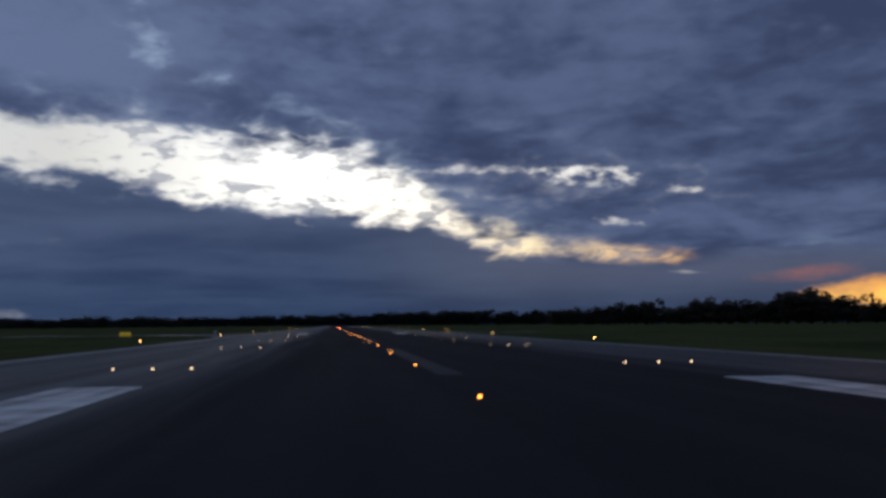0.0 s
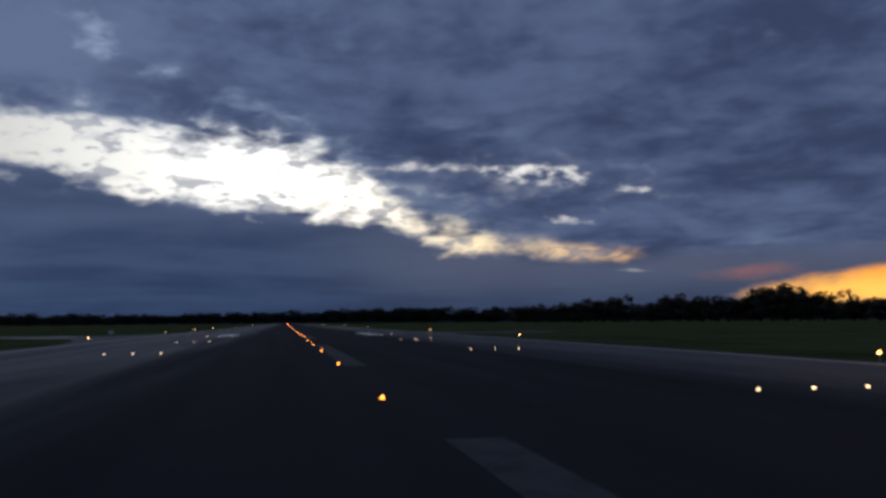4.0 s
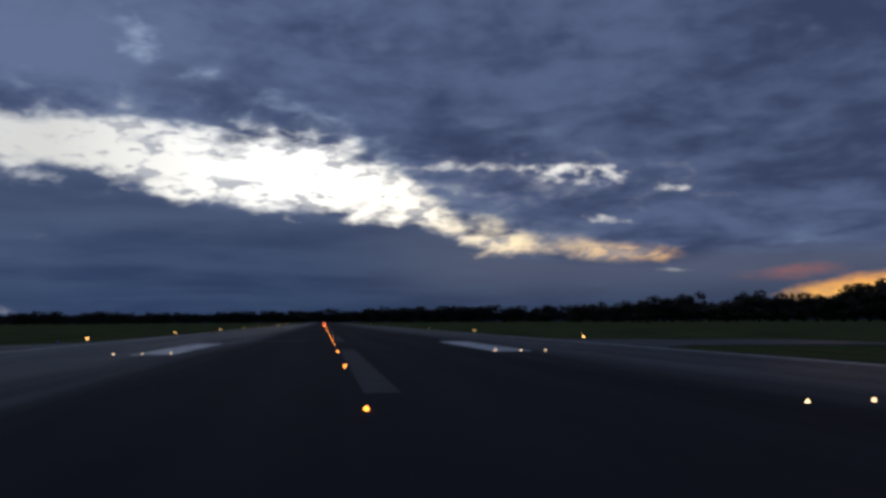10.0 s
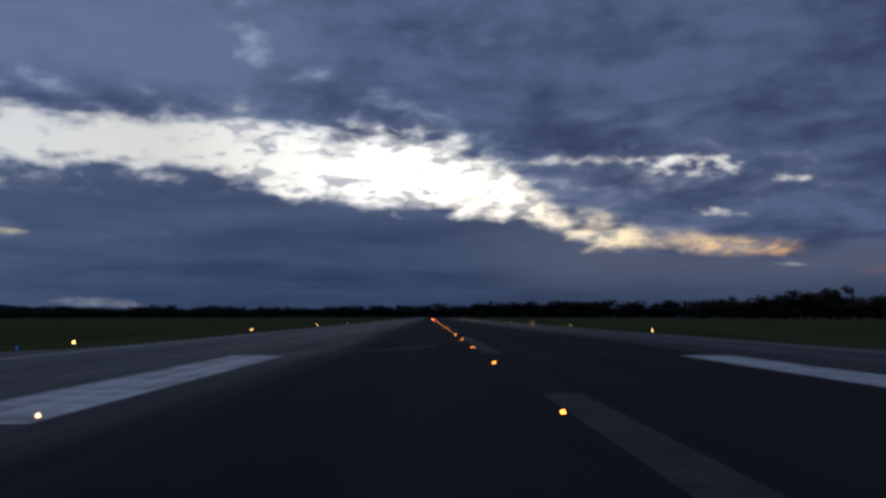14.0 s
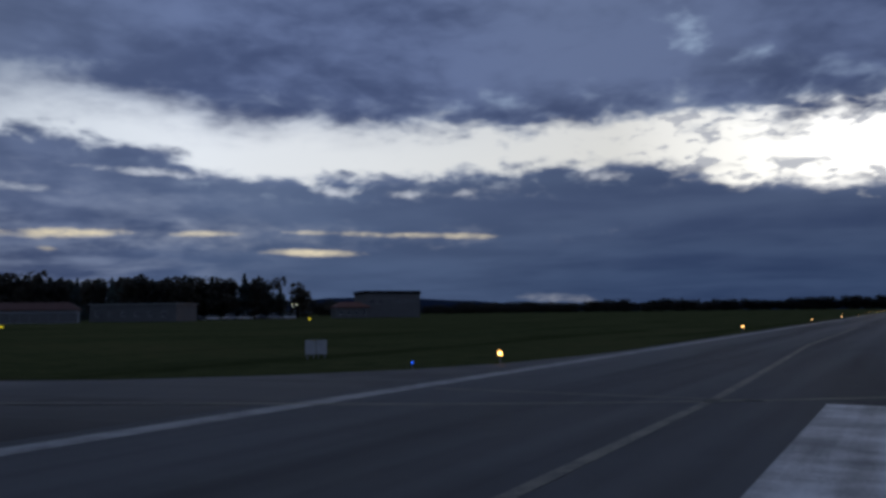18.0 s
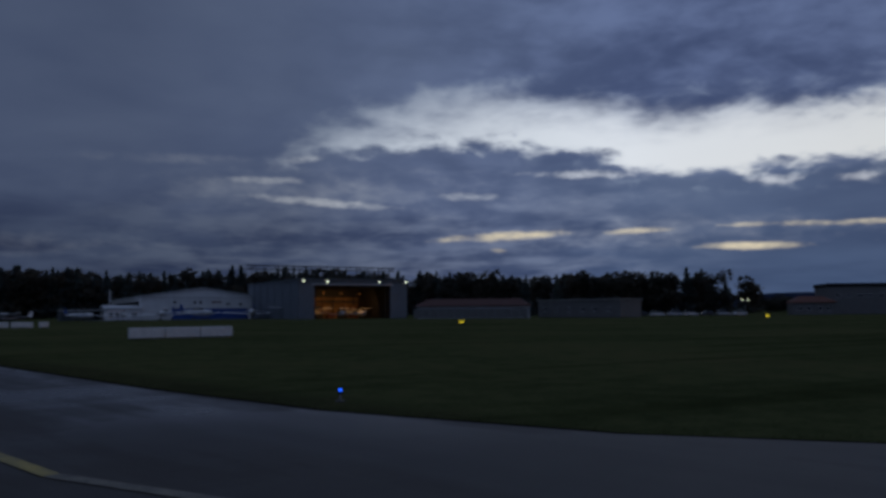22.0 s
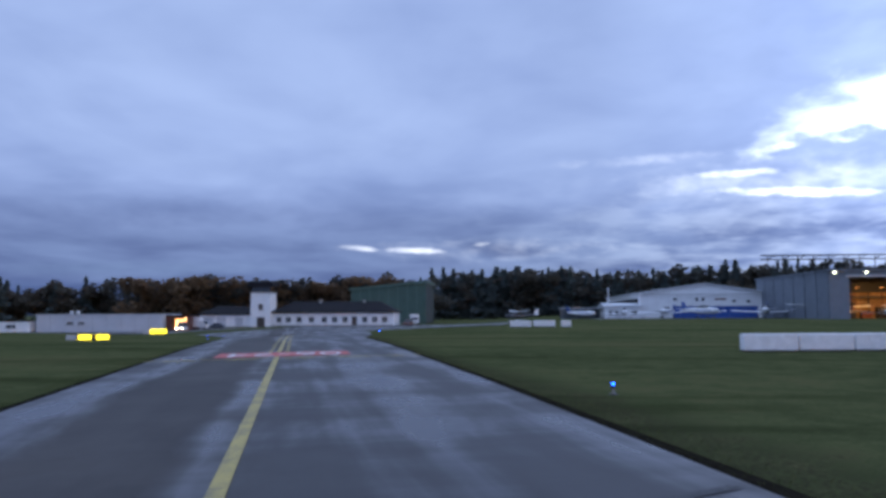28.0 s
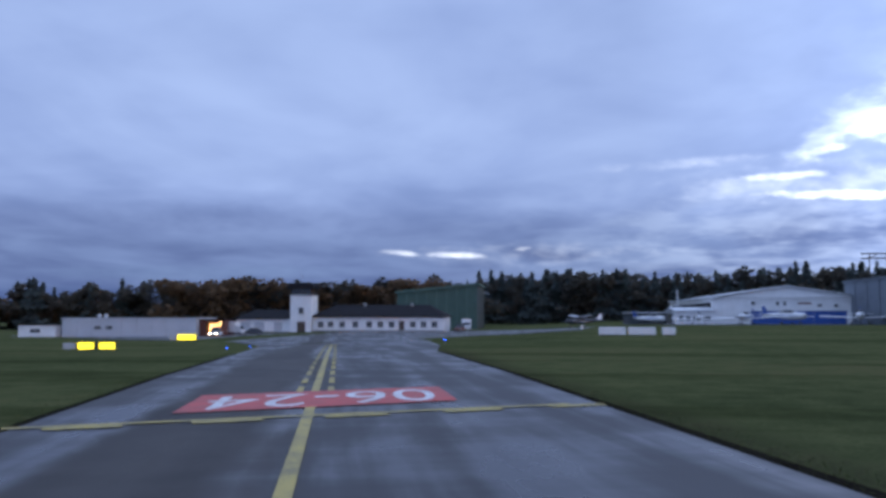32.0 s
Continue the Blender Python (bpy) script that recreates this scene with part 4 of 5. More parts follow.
part("front_wall", sloped_wall(0, 0.3), GREEN_CLAD, green)
part("back_wall", sloped_wall(GDP - 0.3, GDP), GREEN_CLAD, green)
part("side_wall", boxed(0, 0.3, 0.302, GDP - 0.302, 0, Z0), GREEN_CLAD, green)
# the right side wall is darker than the other cladding
part("side_wall", boxed(GL - 0.3, GL, 0.302, GDP - 0.302, 0, Z1 - 0.05), DARK_SIDE, green)
part("roof", loft_prism([(-0.5, Z0 - 0.05), (GL + 0.5, Z1 + 0.08), (GL + 0.5, Z1 + 0.75), (-0.5, Z0 + 0.62)], -0.5, GDP + 0.4), GREEN_ROOF, green)
for k in range(1, 8):
    x = GL * k / 8
    part("buttress", boxed(x - 0.12, x + 0.12, -0.14, -0.004, 0, Z0 + (Z1 - Z0) * x / GL - 0.15), GREEN_ROOF, green)

# white hangar with the blue sliding door
white = base("white_hangar", pose(-268.0, 200.6, -0.1, 0, 0, 90), "wide white hangar with a low gable and blue sliding doors", "hangar")
wdoor = (9.0, 32.0, 0.0, 3.35)
uppers = [(9.2, 10.2, 4.9, 5.7), (15.2, 16.0, 4.7, 5.7), (16.9, 17.7, 4.7, 5.7), (25.0, 26.2, 4.4, 5.0), (29.0, 30.0, 4.3, 5.0)]
shell(white, 35.4, 72.0, 6.7, pierced(35.4, 6.7, [wdoor] + uppers, 0.35), WALL_WHITE)
part("roof", gable_roof(35.4, 72.0, 6.702, 2.75, 0.6, 0.3, ridge_along_x=False), ROOF_PALE, white)
part("gable", gable_end(bmesh.new(), 0.3, 35.1, 0.05, 0.4, 6.7, 2.65), WALL_WHITE, white)
for k in range(6):
    a = wdoor[0] + 23.0 * k / 6
    d = part("door_leaf", boxed(a + 0.02, a + 23.0 / 6 - 0.02, 0.12 + 0.06 * (k % 2), 0.20 + 0.06 * (k % 2), 0.0, 3.33), BLUE_DOOR, white)
    part("rail", boxed(a + 0.1, a + 23.0 / 6 - 0.1, 0.09 + 0.06 * (k % 2), 0.12 + 0.06 * (k % 2), 1.6, 1.75), BLUE_DOOR, d)
for h in uppers:
    window(white, *h, bars=0)
part("red_mark", boxed(20.5, 23.6, -0.05, -0.004, 5.0, 5.45), RED_TIMBER, white, "faded red lettering strip")
part("side_glazing", boxed(-0.05, -0.004, 3.0, 66.0, 3.4, 5.6), GLASS, white)
for k in range(1, 12):
    part("mullion", boxed(-0.10, -0.052, 3.0 + 63.0 * k / 12 - 0.06, 3.0 + 63.0 * k / 12 + 0.06, 3.4, 5.6), FRAME_WHITE, white)
part("eaves_trim", boxed(0.2, 35.2, -0.64, -0.5, 6.5, 6.75), FRAME_WHITE, white)
lean = base("hangar_office", pose(-266.5, 191.0, -0.1, 0, 0, 90), "low white office with a shallow roof and window row", "building")
lh = [(0.8, 2.0, 1.0, 2.2), (2.5, 3.7, 1.0, 2.2), (4.2, 5.4, 1.0, 2.2), (7.0, 8.6, 1.0, 2.1)]
shell(lean, 9.5, 14.0, 3.3, pierced(9.5, 3.3, lh), WALL_WHITE)
part("roof", gable_roof(9.5, 14.0, 3.302, 0.9, 0.5, 0.18), ROOF_PALE, lean)
for h in lh:
    window(lean, *h)
bm = bmesh.new()
tube(bm, (1.9, 8.5, 3.6), (1.9, 8.5, 9.0), 0.22, 0.20, 10)
part("flue", bm, FRAME_WHITE, lean, "tall white flue pipe")
canopy = base("carport", pose(-270.5, 179.0, -0.15, 0, 0, 90), "open grey canopy with posts beside the office", "shelter")
part("roof", boxed(0, 12.0, 0, 9.0, 2.9, 3.15, bevel=0.03), ROOF_PALE, canopy)
for x in (0.3, 4.0, 7.8, 11.6):
    for y in (0.3, 8.6):
        part("post", boxed(x, x + 0.14, y, y + 0.14, 0, 2.9), GREY_METAL, canopy)
part("screen", boxed(0.2, 11.8, 8.75, 8.85, 0, 2.88), GREY_CLAD, canopy)
extra = base("side_hall", pose(-276.0, 236.4, -0.1, 0, 0, 90), "low pale side hall against the hangar", "building")
shell(extra, 9.0, 18.0, 4.2, pierced(9.0, 4.2, [(1.0, 4.0, 0, 3.0)]), PALE_WALL)
part("roof", gable_roof(9.0, 18.0, 4.202, 0.8, 0.4, 0.18, ridge_along_x=False), ROOF_PALE, extra)
part("door", boxed(1.0, 4.0, 0.1, 0.18, 0, 3.0), GREY_CLAD, extra)

# big grey hangar, open and lit inside, with floodlights and a truss above its gate
grey = base("grey_hangar", pose(-222.0, 233.6, -0.1, 0, 0, 90), "big grey hangar standing open, warmly lit inside", "hangar")
GW, GD, GH = 31.8, 50.0, 10.5
mouth = (4.3, 26.6, 0.0, 9.2)
shell(grey, GW, GD, GH, pierced(GW, GH, [mouth], 0.5), GREY_CLAD)
part("roof", boxed(-0.4, GW + 0.4, -0.7, GD + 0.3, GH + 0.002, GH + 0.35, bevel=0.05), GREY_CLAD, grey)
part("lintel_trim", boxed(3.6, 27.3, -0.25, -0.004, 9.22, 9.6), PALE_WALL, grey)
for k in range(1, 7):
    part("rib", boxed(-0.16, -0.004, GD * k / 7 - 0.15, GD * k / 7 + 0.15, 0, GH - 0.1), GREY_CLAD, grey)
ADDED_LAMP = glow("added_lamp_glow", (1.0, 0.55, 0.22), 0.08)
HALL_WALL = plain("buff_hall_panel", (0.48, 0.29, 0.13), 0.8, vary=0.75, scale=0.22)
part("inner_partition", boxed(0.6, GW - 0.6, 24.0, 24.3, 0.02, 6.3), HALL_WALL, grey)
# black panels added as shade: the hall's unlit top and right side
part("upper_partition", boxed(0.6, GW - 0.6, 24.0, 24.3, 6.302, 10.3), DARK_PAINT, grey)
part("side_lining", boxed(26.75, 26.85, 0.6, 23.6, 0.03, 9.3), DARK_PAINT, grey)
part("hoist_beam", boxed(0.7, GW - 0.7, 20.0, 20.4, 4.9, 5.3), DARK_PAINT, grey)
for k in range(9):
    part("partition_post", boxed(2.0 + 3.3 * k, 2.25 + 3.3 * k, 23.7, 23.95, 0.03, 6.3), DARK_PAINT if k % 2 else RED_TIMBER, grey)
part("hall_floor", boxed(0.6, GW - 0.6, 0.55, 24.0, 0.0, 0.02), CONCRETE, grey)
for k in range(7):
    x = 5.0 + 3.4 * k
    part("folded_leaf", boxed(x, x + 0.16, 0.9, 1.2, 0.03, 9.1), DARK_PAINT, grey) if k in (0, 6) else part("roof_beam", boxed(x, x + 0.25, 1.0, 23.5, 8.6, 9.1), DARK_PAINT, grey)
# made-up lamp boxes, so the hall's light has a source
for k in range(4):
    part("hall_lamp", boxed(6.4 + 5.6 * k, 7.0 + 5.6 * k, 15.0, 15.3, 7.2, 7.35), ADDED_LAMP, grey)
for k in range(6):
    part("shelf_rack", boxed(5.2 + 3.7 * k, 7.6 + 3.7 * k, 22.3, 23.6, 0.03, 1.6 + 1.1 * (k % 3), bevel=0.05), RED_TIMBER if k % 2 else DARK_PAINT, grey)
# unseen area lamp added for the warm glow on the partition
hall = new("hall_light", bpy.data.lights.new("hall_light", "AREA"))
hall.data.shape, hall.data.size, hall.data.size_y = "RECTANGLE", 18, 2
hall.data.energy, hall.data.color = 560, (1.0, 0.50, 0.17)
hall.matrix_world = pose(-231.0, 249.2, 5.6, 62, 0, 90)
for yy in (0.9, 7.6, 22.8, 31.0):
    lamp = part("floodlight", boxed(yy - 0.38, yy + 0.38, -1.0, -0.72, 10.0, 10.3, bevel=0.05), CAST, grey)
    part("lamp_face", boxed(yy - 0.32, yy + 0.32, -1.04, -1.0, 10.03, 10.27), COLD_LENS, lamp)
truss = base("gate_truss", pose(-222.3, 229.0, 10.7, 0, 0, 90), "dark steel lattice girder standing on the hangar roof", "girder")
bm = bmesh.new()
for z in (2.35, 3.25):
    tube(bm, (-9.6, 0, z), (32.6, 0, z), 0.15, 0.15, 6)
part("chord", bm, CAST, truss)
for k in range(13):
    x = -8.1 + 3.25 * k
    bm = bmesh.new()
    tube(bm, (x, 0, 0.1), (x, 0, 3.2), 0.10, 0.10, 6)
    part("upright", bm, CAST, truss)
    bm = bmesh.new()
    tube(bm, (x, 0, 2.4), (x + 1.6, 0, 3.2), 0.07, 0.07, 5)
    part("brace", bm, CAST, truss)

# further north
low = base("barrack", pose(-192.2, 289.4, 0, 0, 0, 14.8), "low pale barrack with a flat roof and small windows", "building")
bh = [(1.8 + 3.9 * k, 3.1 + 3.9 * k, 1.4, 2.6) for k in range(6)]
shell(low, 25.6, 9.0, 4.3, pierced(25.6, 4.3, bh), FAR_WALL)
part("roof", boxed(-0.3, 25.9, -0.4, 9.3, 4.302, 4.6, bevel=0.03), CONCRETE, low)
for h in bh:
    window(low, *h)
fence = base("grey_fence", pose(-195.1, 254.1, -0.05, 0, 0, 50.8), "long grey board fence along the apron", "fence")
for k in range(14):
    part("board", boxed(2.0 * k + 0.03, 2.0 * k + 1.95, 0.0, 0.06, 0.15, 2.5), FAR_WALL, fence)
    part("post", boxed(2.0 * k - 0.05, 2.0 * k + 0.025, -0.03, 0.12, 0, 2.6), GREY_METAL, fence)
ROOF_BROWN = plain("faded_red_brown_roof", (0.13, 0.07, 0.062), 0.9, vary=0.25, scale=0.6, spec=0.2)
store = base("long_store", pose(-200.4, 257.6, -0.05, 0, 0, 50.8), "long low pale store with a faded red-brown roof", "building")
oh = [(2.0 + 4.2 * k, 3.4 + 4.2 * k, 1.1, 2.1) for k in range(6)]
shell(store, 28.0, 9.0, 3.0, pierced(28.0, 3.0, oh), PALE_WALL)
part("roof", hip_roof(28.0, 9.0, 3.002, 2.0, 0.5, 2.5), ROOF_BROWN, store)
for h in oh:
    window(store, *h)
block = base("box_building", pose(-179.9, 391.9, 0, 0, 0, 51), "tall plain box building with a dark roof band", "building")
xh = [(2.0 + 3.1 * k, 3.6 + 3.1 * k, 5.2, 6.4) for k in range(6)]
shell(block, 20.8, 16.0, 8.6, boxed(0, 20.8, 0, 0.3, 0, 8.6), FAR_WALL)
part("roof", boxed(-0.3, 21.1, -0.3, 16.3, 8.602, 9.7, bevel=0.05), ROOF_DARK, block)
for h in xh:
    window(block, *h, y=-0.155)
house = base("red_roofed_house", pose(-181.6, 377.0, 0, 0, 0, 50), "low pale house with a red-brown roof", "building")
rh = [(1.2 + 2.8 * k, 2.6 + 2.8 * k, 1.2, 2.5) for k in range(4)]
shell(house, 12.0, 8.0, 3.6, pierced(12.0, 3.6, rh), FAR_WALL)
part("roof", hip_roof(12.0, 8.0, 3.602, 2.0, 0.5, 3.0), RED_TIMBER, house)
for h in rh:
    window(house, *h)
mast = base("floodlight_mast", pose(-182.3, 356.8, -0.05), "thin mast with two cold white floodlights", "floodlight")
bm = bmesh.new()
tube(bm, (0, 0, 0), (0, 0, 4.4), 0.09, 0.06)
part("pole", bm, GREY_METAL, mast)
part("crossbar", boxed(-1.1, 1.1, -0.05, 0.05, 4.25, 4.35), GREY_METAL, mast)
for x in (-1.0, 1.0):
    lm = part("lamp_box", boxed(x - 0.2, x + 0.2, -0.16, 0.1, 4.36, 4.66, bevel=0.03), CAST, mast)
    part("lamp_face", boxed(x - 0.17, x + 0.17, -0.2, -0.16, 4.39, 4.63), COLD_LENS, lm)


# ---- vehicles and aircraft ----
HEAD_LAMP = glow("burning_headlight", (1.0, 0.86, 0.62), 9.0)
TYRE = plain("black_rubber", (0.02, 0.02, 0.02), 0.85)
CAR_SILVER = plain("silver_car_paint", (0.40, 0.41, 0.43), 0.3, 0.4, vary=0.06)
CAR_DARK = plain("dark_car_paint", (0.03, 0.032, 0.04), 0.3, vary=0.06)
CAR_WHITE = plain("white_car_paint", (0.60, 0.60, 0.60), 0.3, vary=0.06)
PLANE_WHITE = plain("white_aircraft_paint", (0.68, 0.69, 0.70), 0.35, vary=0.08)
STRIPE_BLUE = plain("blue_trim_paint", (0.04, 0.09, 0.28), 0.4)


def loft(rings):
    """A closed skin through rings of points of equal count."""
    bm = bmesh.new()
    rows = [[bm.verts.new(p) for p in r] for r in rings]
    n = len(rows[0])
    for a, b in zip(rows, rows[1:]):
        for i in range(n):
            bm.faces.new((a[i], a[(i + 1) % n], b[(i + 1) % n], b[i]))
    bm.faces.new(rows[0][::-1])
    bm.faces.new(rows[-1])
    return bm


def wheel(ob, x, y, r, w=0.2):
    bm = bmesh.new()
    tube(bm, (x - w / 2, y, r), (x + w / 2, y, r), r, r, 14)
    t = part("wheel", bm, TYRE, ob)
    bm = bmesh.new()
    tube(bm, (x - w / 2 - 0.01, y, r), (x + w / 2 + 0.01, y, r), r * 0.55, r * 0.55, 10)
    part("rim", bm, GREY_METAL, t)


def car(m, paint, label, tall=1.45, group="parked cars", lamps=False):
    """Along y, front at negative y."""
    ob = base("parked_car", m, label, "car", group)
    prof = [(-2.1, 0.45, 0.72), (-2.05, 0.35, 0.80), (-1.2, 0.30, 0.95), (1.3, 0.30, 1.0), (2.0, 0.35, 0.95), (2.1, 0.45, 0.8)]
    part("body", loft([[(-0.85, y, a), (0.85, y, a), (0.88, y, (a + b) / 2), (0.80, y, b), (-0.80, y, b), (-0.88, y, (a + b) / 2)] for y, a, b in prof]), paint, ob, smooth=False)
    cab = part("cabin", loft([[(-0.78, y, 0.94), (0.78, y, 0.94), (w, y2, h), (-w, y2, h)] for y, y2, w, h in ((-1.1, -0.45, 0.62, tall - 0.02), (-0.2, -0.2, 0.64, tall), (1.0, 0.8, 0.62, tall), (1.75, 1.35, 0.58, tall - 0.08))]), GLASS, ob)
    part("roof_panel", boxed(-0.6, 0.6, -0.4, 1.2, tall - 0.005, tall + 0.03, bevel=0.01), paint, cab)
    for x in (-0.78, 0.78):
        for y in (-1.35, 1.35):
            wheel(ob, x, y, 0.32)
    for x in (-0.62, 0.62):
        part("headlight", boxed(x - 0.16, x + 0.16, -2.12, -2.02, 0.58, 0.74, bevel=0.02), HEAD_LAMP if lamps else FRAME_WHITE, ob)
        part("tail_light", boxed(x - 0.12, x + 0.12, 2.06, 2.13, 0.62, 0.8), RED_TIMBER, ob)
    return ob


paints = [CAR_SILVER, CAR_DARK, CAR_WHITE, CAR_SILVER, CAR_WHITE, CAR_DARK, CAR_SILVER, CAR_WHITE]
words = ["silver", "dark", "white", "silver", "white", "dark", "silver", "white"]
for k in range(8):
    a = k / 7
    car(pose(-186.5 + 9.5 * a, 313.5 + 34.5 * a, -0.05, 0, 0, -15 if k % 2 else 165), paints[k], words[k] + " car parked in a row beside the far field", 1.45 if k % 3 else 1.8)
car(pose(-226.0, 95.2, drop(-226, 95.2) - 0.01, 0, 0, 20), CAR_DARK, "dark car parked before the white wing", 1.5)
car(pose(-213.5, 92.2, drop(-213.5, 92.2) - 0.01, 0, 0, 98), CAR_WHITE, "pale van with burning headlights before the lit garage", 2.0, lamps=True)


def van(m, label):
    ob = base("box_van", m, label, "van")
    part("cargo_box", boxed(-1.1, 1.1, -1.3, 3.2, 0.75, 3.0, bevel=0.06), PLANE_WHITE, ob)
    part("cab", loft([[(-1.0, y, 0.5), (1.0, y, 0.5), (1.0, y, h), (-1.0, y, h)] for y, h in ((-3.0, 1.2), (-2.7, 1.35), (-2.1, 2.2), (-1.32, 2.3))]), CAR_WHITE, ob)
    part("windscreen", loft([[(-0.9, -2.72, 1.42), (0.9, -2.72, 1.42), (0.86, -2.2, 2.14), (-0.86, -2.2, 2.14)], [(-0.9, -2.69, 1.42), (0.9, -2.69, 1.42), (0.86, -2.17, 2.14), (-0.86, -2.17, 2.14)]]), GLASS, ob)
    part("chassis", boxed(-0.9, 0.9, -2.8, 3.1, 0.45, 0.74), DARK_PAINT, ob)
    for x in (-0.95, 0.95):
        for y in (-2.2, 2.0):
            wheel(ob, x, y, 0.4, 0.26)
    return ob


van(pose(-224.5, 91.0, drop(-224.5, 91.0) - 0.01, 0, 0, 178), "white box van parked beside the wing")


def oval(y, cz, rx, rz, n=12):
    return [(rx * math.cos(2 * math.pi * i / n), y, cz + rz * math.sin(2 * math.pi * i / n)) for i in range(n)]


def light_aircraft(m, label, high=False, trim=STRIPE_BLUE, size=1.0, body=None):
    """Nose at negative y; low or high wing."""
    ob = base("light_aircraft", m @ Matrix.Scale(size, 4), label, "aircraft", "parked aircraft")
    part("fuselage", loft([oval(-3.1, 1.25, 0.22, 0.22), oval(-2.9, 1.25, 0.45, 0.42), oval(-1.6, 1.25, 0.56, 0.55), oval(0.2, 1.35, 0.58, 0.62), oval(1.6, 1.35, 0.45, 0.45), oval(4.2, 1.45, 0.12, 0.16)]), body or PLANE_WHITE, ob, smooth=True)
    part("canopy", loft([oval(-1.3, 1.72, 0.38, 0.10), oval(-0.7, 1.80, 0.46, 0.32), oval(0.5, 1.80, 0.45, 0.34), oval(1.4, 1.70, 0.30, 0.12)]), GLASS, ob, smooth=True)
    wz = 2.15 if high else 0.95
    part("wing", loft([[(x, -0.9 + s, wz + d), (x, -0.3 + s, wz + 0.13 + d), (x, 0.65 - s, wz + 0.03 + d), (x, 0.0, wz - 0.03 + d)] for x, s, d in ((-5.2, 0.25, 0.25), (-0.5, 0, 0), (0.5, 0, 0), (5.2, 0.25, 0.25))]), PLANE_WHITE, ob)
    part("tailplane", loft([[(x, 3.4 + s, 1.55), (x, 3.8, 1.60), (x, 4.35, 1.56)] for x, s in ((-1.7, 0.2), (0, 0), (1.7, 0.2))]), PLANE_WHITE, ob)
    part("fin", loft([[(-0.04, 3.2, 1.55), (0.04, 3.2, 1.55), (0.04, 4.35, 1.55), (-0.04, 4.35, 1.55)], [(-0.03, 4.0, 2.75), (0.03, 4.0, 2.75), (0.03, 4.55, 2.75), (-0.03, 4.55, 2.75)]]), trim, ob)
    for sx in (-1, 1):
        part("stripe", boxed(sx * 0.56 - 0.03, sx * 0.56 + 0.03, -2.0, 1.2, 1.22, 1.32), trim, ob)
    bm = bmesh.new()
    tube(bm, (0, -3.1, 1.25), (0, -3.35, 1.25), 0.16, 0.03, 10)
    part("spinner", bm, GREY_METAL, ob)
    part("propeller", boxed(-0.9, 0.9, -3.2, -3.16, 1.19, 1.31, bevel=0.01), DARK_PAINT, ob)
    for x, y in ((0, -2.2), (-1.2, 0.1), (1.2, 0.1)):
        bm = bmesh.new()
        tube(bm, (x, y, 0.2), (x * 0.6, y, 1.0), 0.04, 0.05)
        part("gear_leg", bm, GREY_METAL, ob)
        wheel(ob, x, y, 0.2, 0.14)
    return ob


light_aircraft(pose(-258.0, 206.0, -0.06, 0, 0, 60), "white low-wing aircraft parked by the white hangar", size=1.45)
light_aircraft(pose(-254.5, 214.5, -0.06, 0, 0, 125), "large white low-wing aircraft before the blue doors", size=1.6)
light_aircraft(pose(-250.0, 229.0, -0.06, 0, 0, 70), "large white low-wing aircraft at the hangar's corner", size=1.6)
light_aircraft(pose(-238.0, 236.5, -0.06, 0, 0, 105), "white high-wing aircraft beside the grey hangar", True, size=1.4)
light_aircraft(pose(-227.0, 248.0, -0.06, 0, 0, 60), "white low-wing aircraft parked in the lit hangar mouth", False, RED_TIMBER, size=1.25)
light_aircraft(pose(-234.0, 255.0, -0.06, 0, 0, 110), "white high-wing aircraft standing inside the lit hangar", True, size=1.2)
light_aircraft(pose(-236.5, 242.5, -0.06, 0, 0, 40), "white high-wing aircraft deep inside the lit hangar", True, RED_TIMBER, size=1.2)
light_aircraft(pose(-258.0, 167.0, drop(-258, 167) - 0.02, 0, 0, 20), "dark high-wing aircraft with a white tail alone on the apron", True, PLANE_WHITE, 1.25, CAR_DARK)
light_aircraft(pose(-258.0, 184.0, drop(-258, 184) - 0.02, 0, 0, 140), "white low-wing aircraft beside the carport", False, size=1.2)
light_aircraft(pose(-252.0, 194.0, drop(-252, 194) - 0.02, 0, 0, 80), "white low-wing aircraft before the hangar office", False, size=1.2)
car(pose(-247.5, 138.2, drop(-247.5, 138.2) - 0.01, 0, 0, 80), RED_TIMBER, "red service car parked at the terminal's end", 1.7)
van(pose(-253.5, 139.2, drop(-253.5, 139.2) - 0.01, 0, 0, 95), "white box van parked behind the red car")
cone = base("marker_cone", pose(-232.4, 166.1, drop(-232.4, 166.1) - 0.02), "small pale marker cone on the apron", "cone")
bm = bmesh.new()
tube(bm, (0, 0, 0.05), (0, 0, 1.1), 0.34, 0.08, 12)
part("body", bm, BOARD_WHITE, cone)
part("foot", boxed(-0.4, 0.4, -0.4, 0.4, 0, 0.05), DARK_PAINT, cone)


# ---- trees ----
def leaf_make(dark, pale):
    def make(tree, p):
        n = noisy(p, 0.5, 4)
        info = tree.nodes.new("ShaderNodeObjectInfo")
        isl = tree.nodes.new("ShaderNodeNewGeometry")
        f = n * 0.5 + Val(tree, isl.outputs["Random Per Island"]) * 0.25 + Val(tree, info.outputs["Random"]) * 0.45
        return mixed(f.step(0.25, 0.95), dark, pale)

    return make


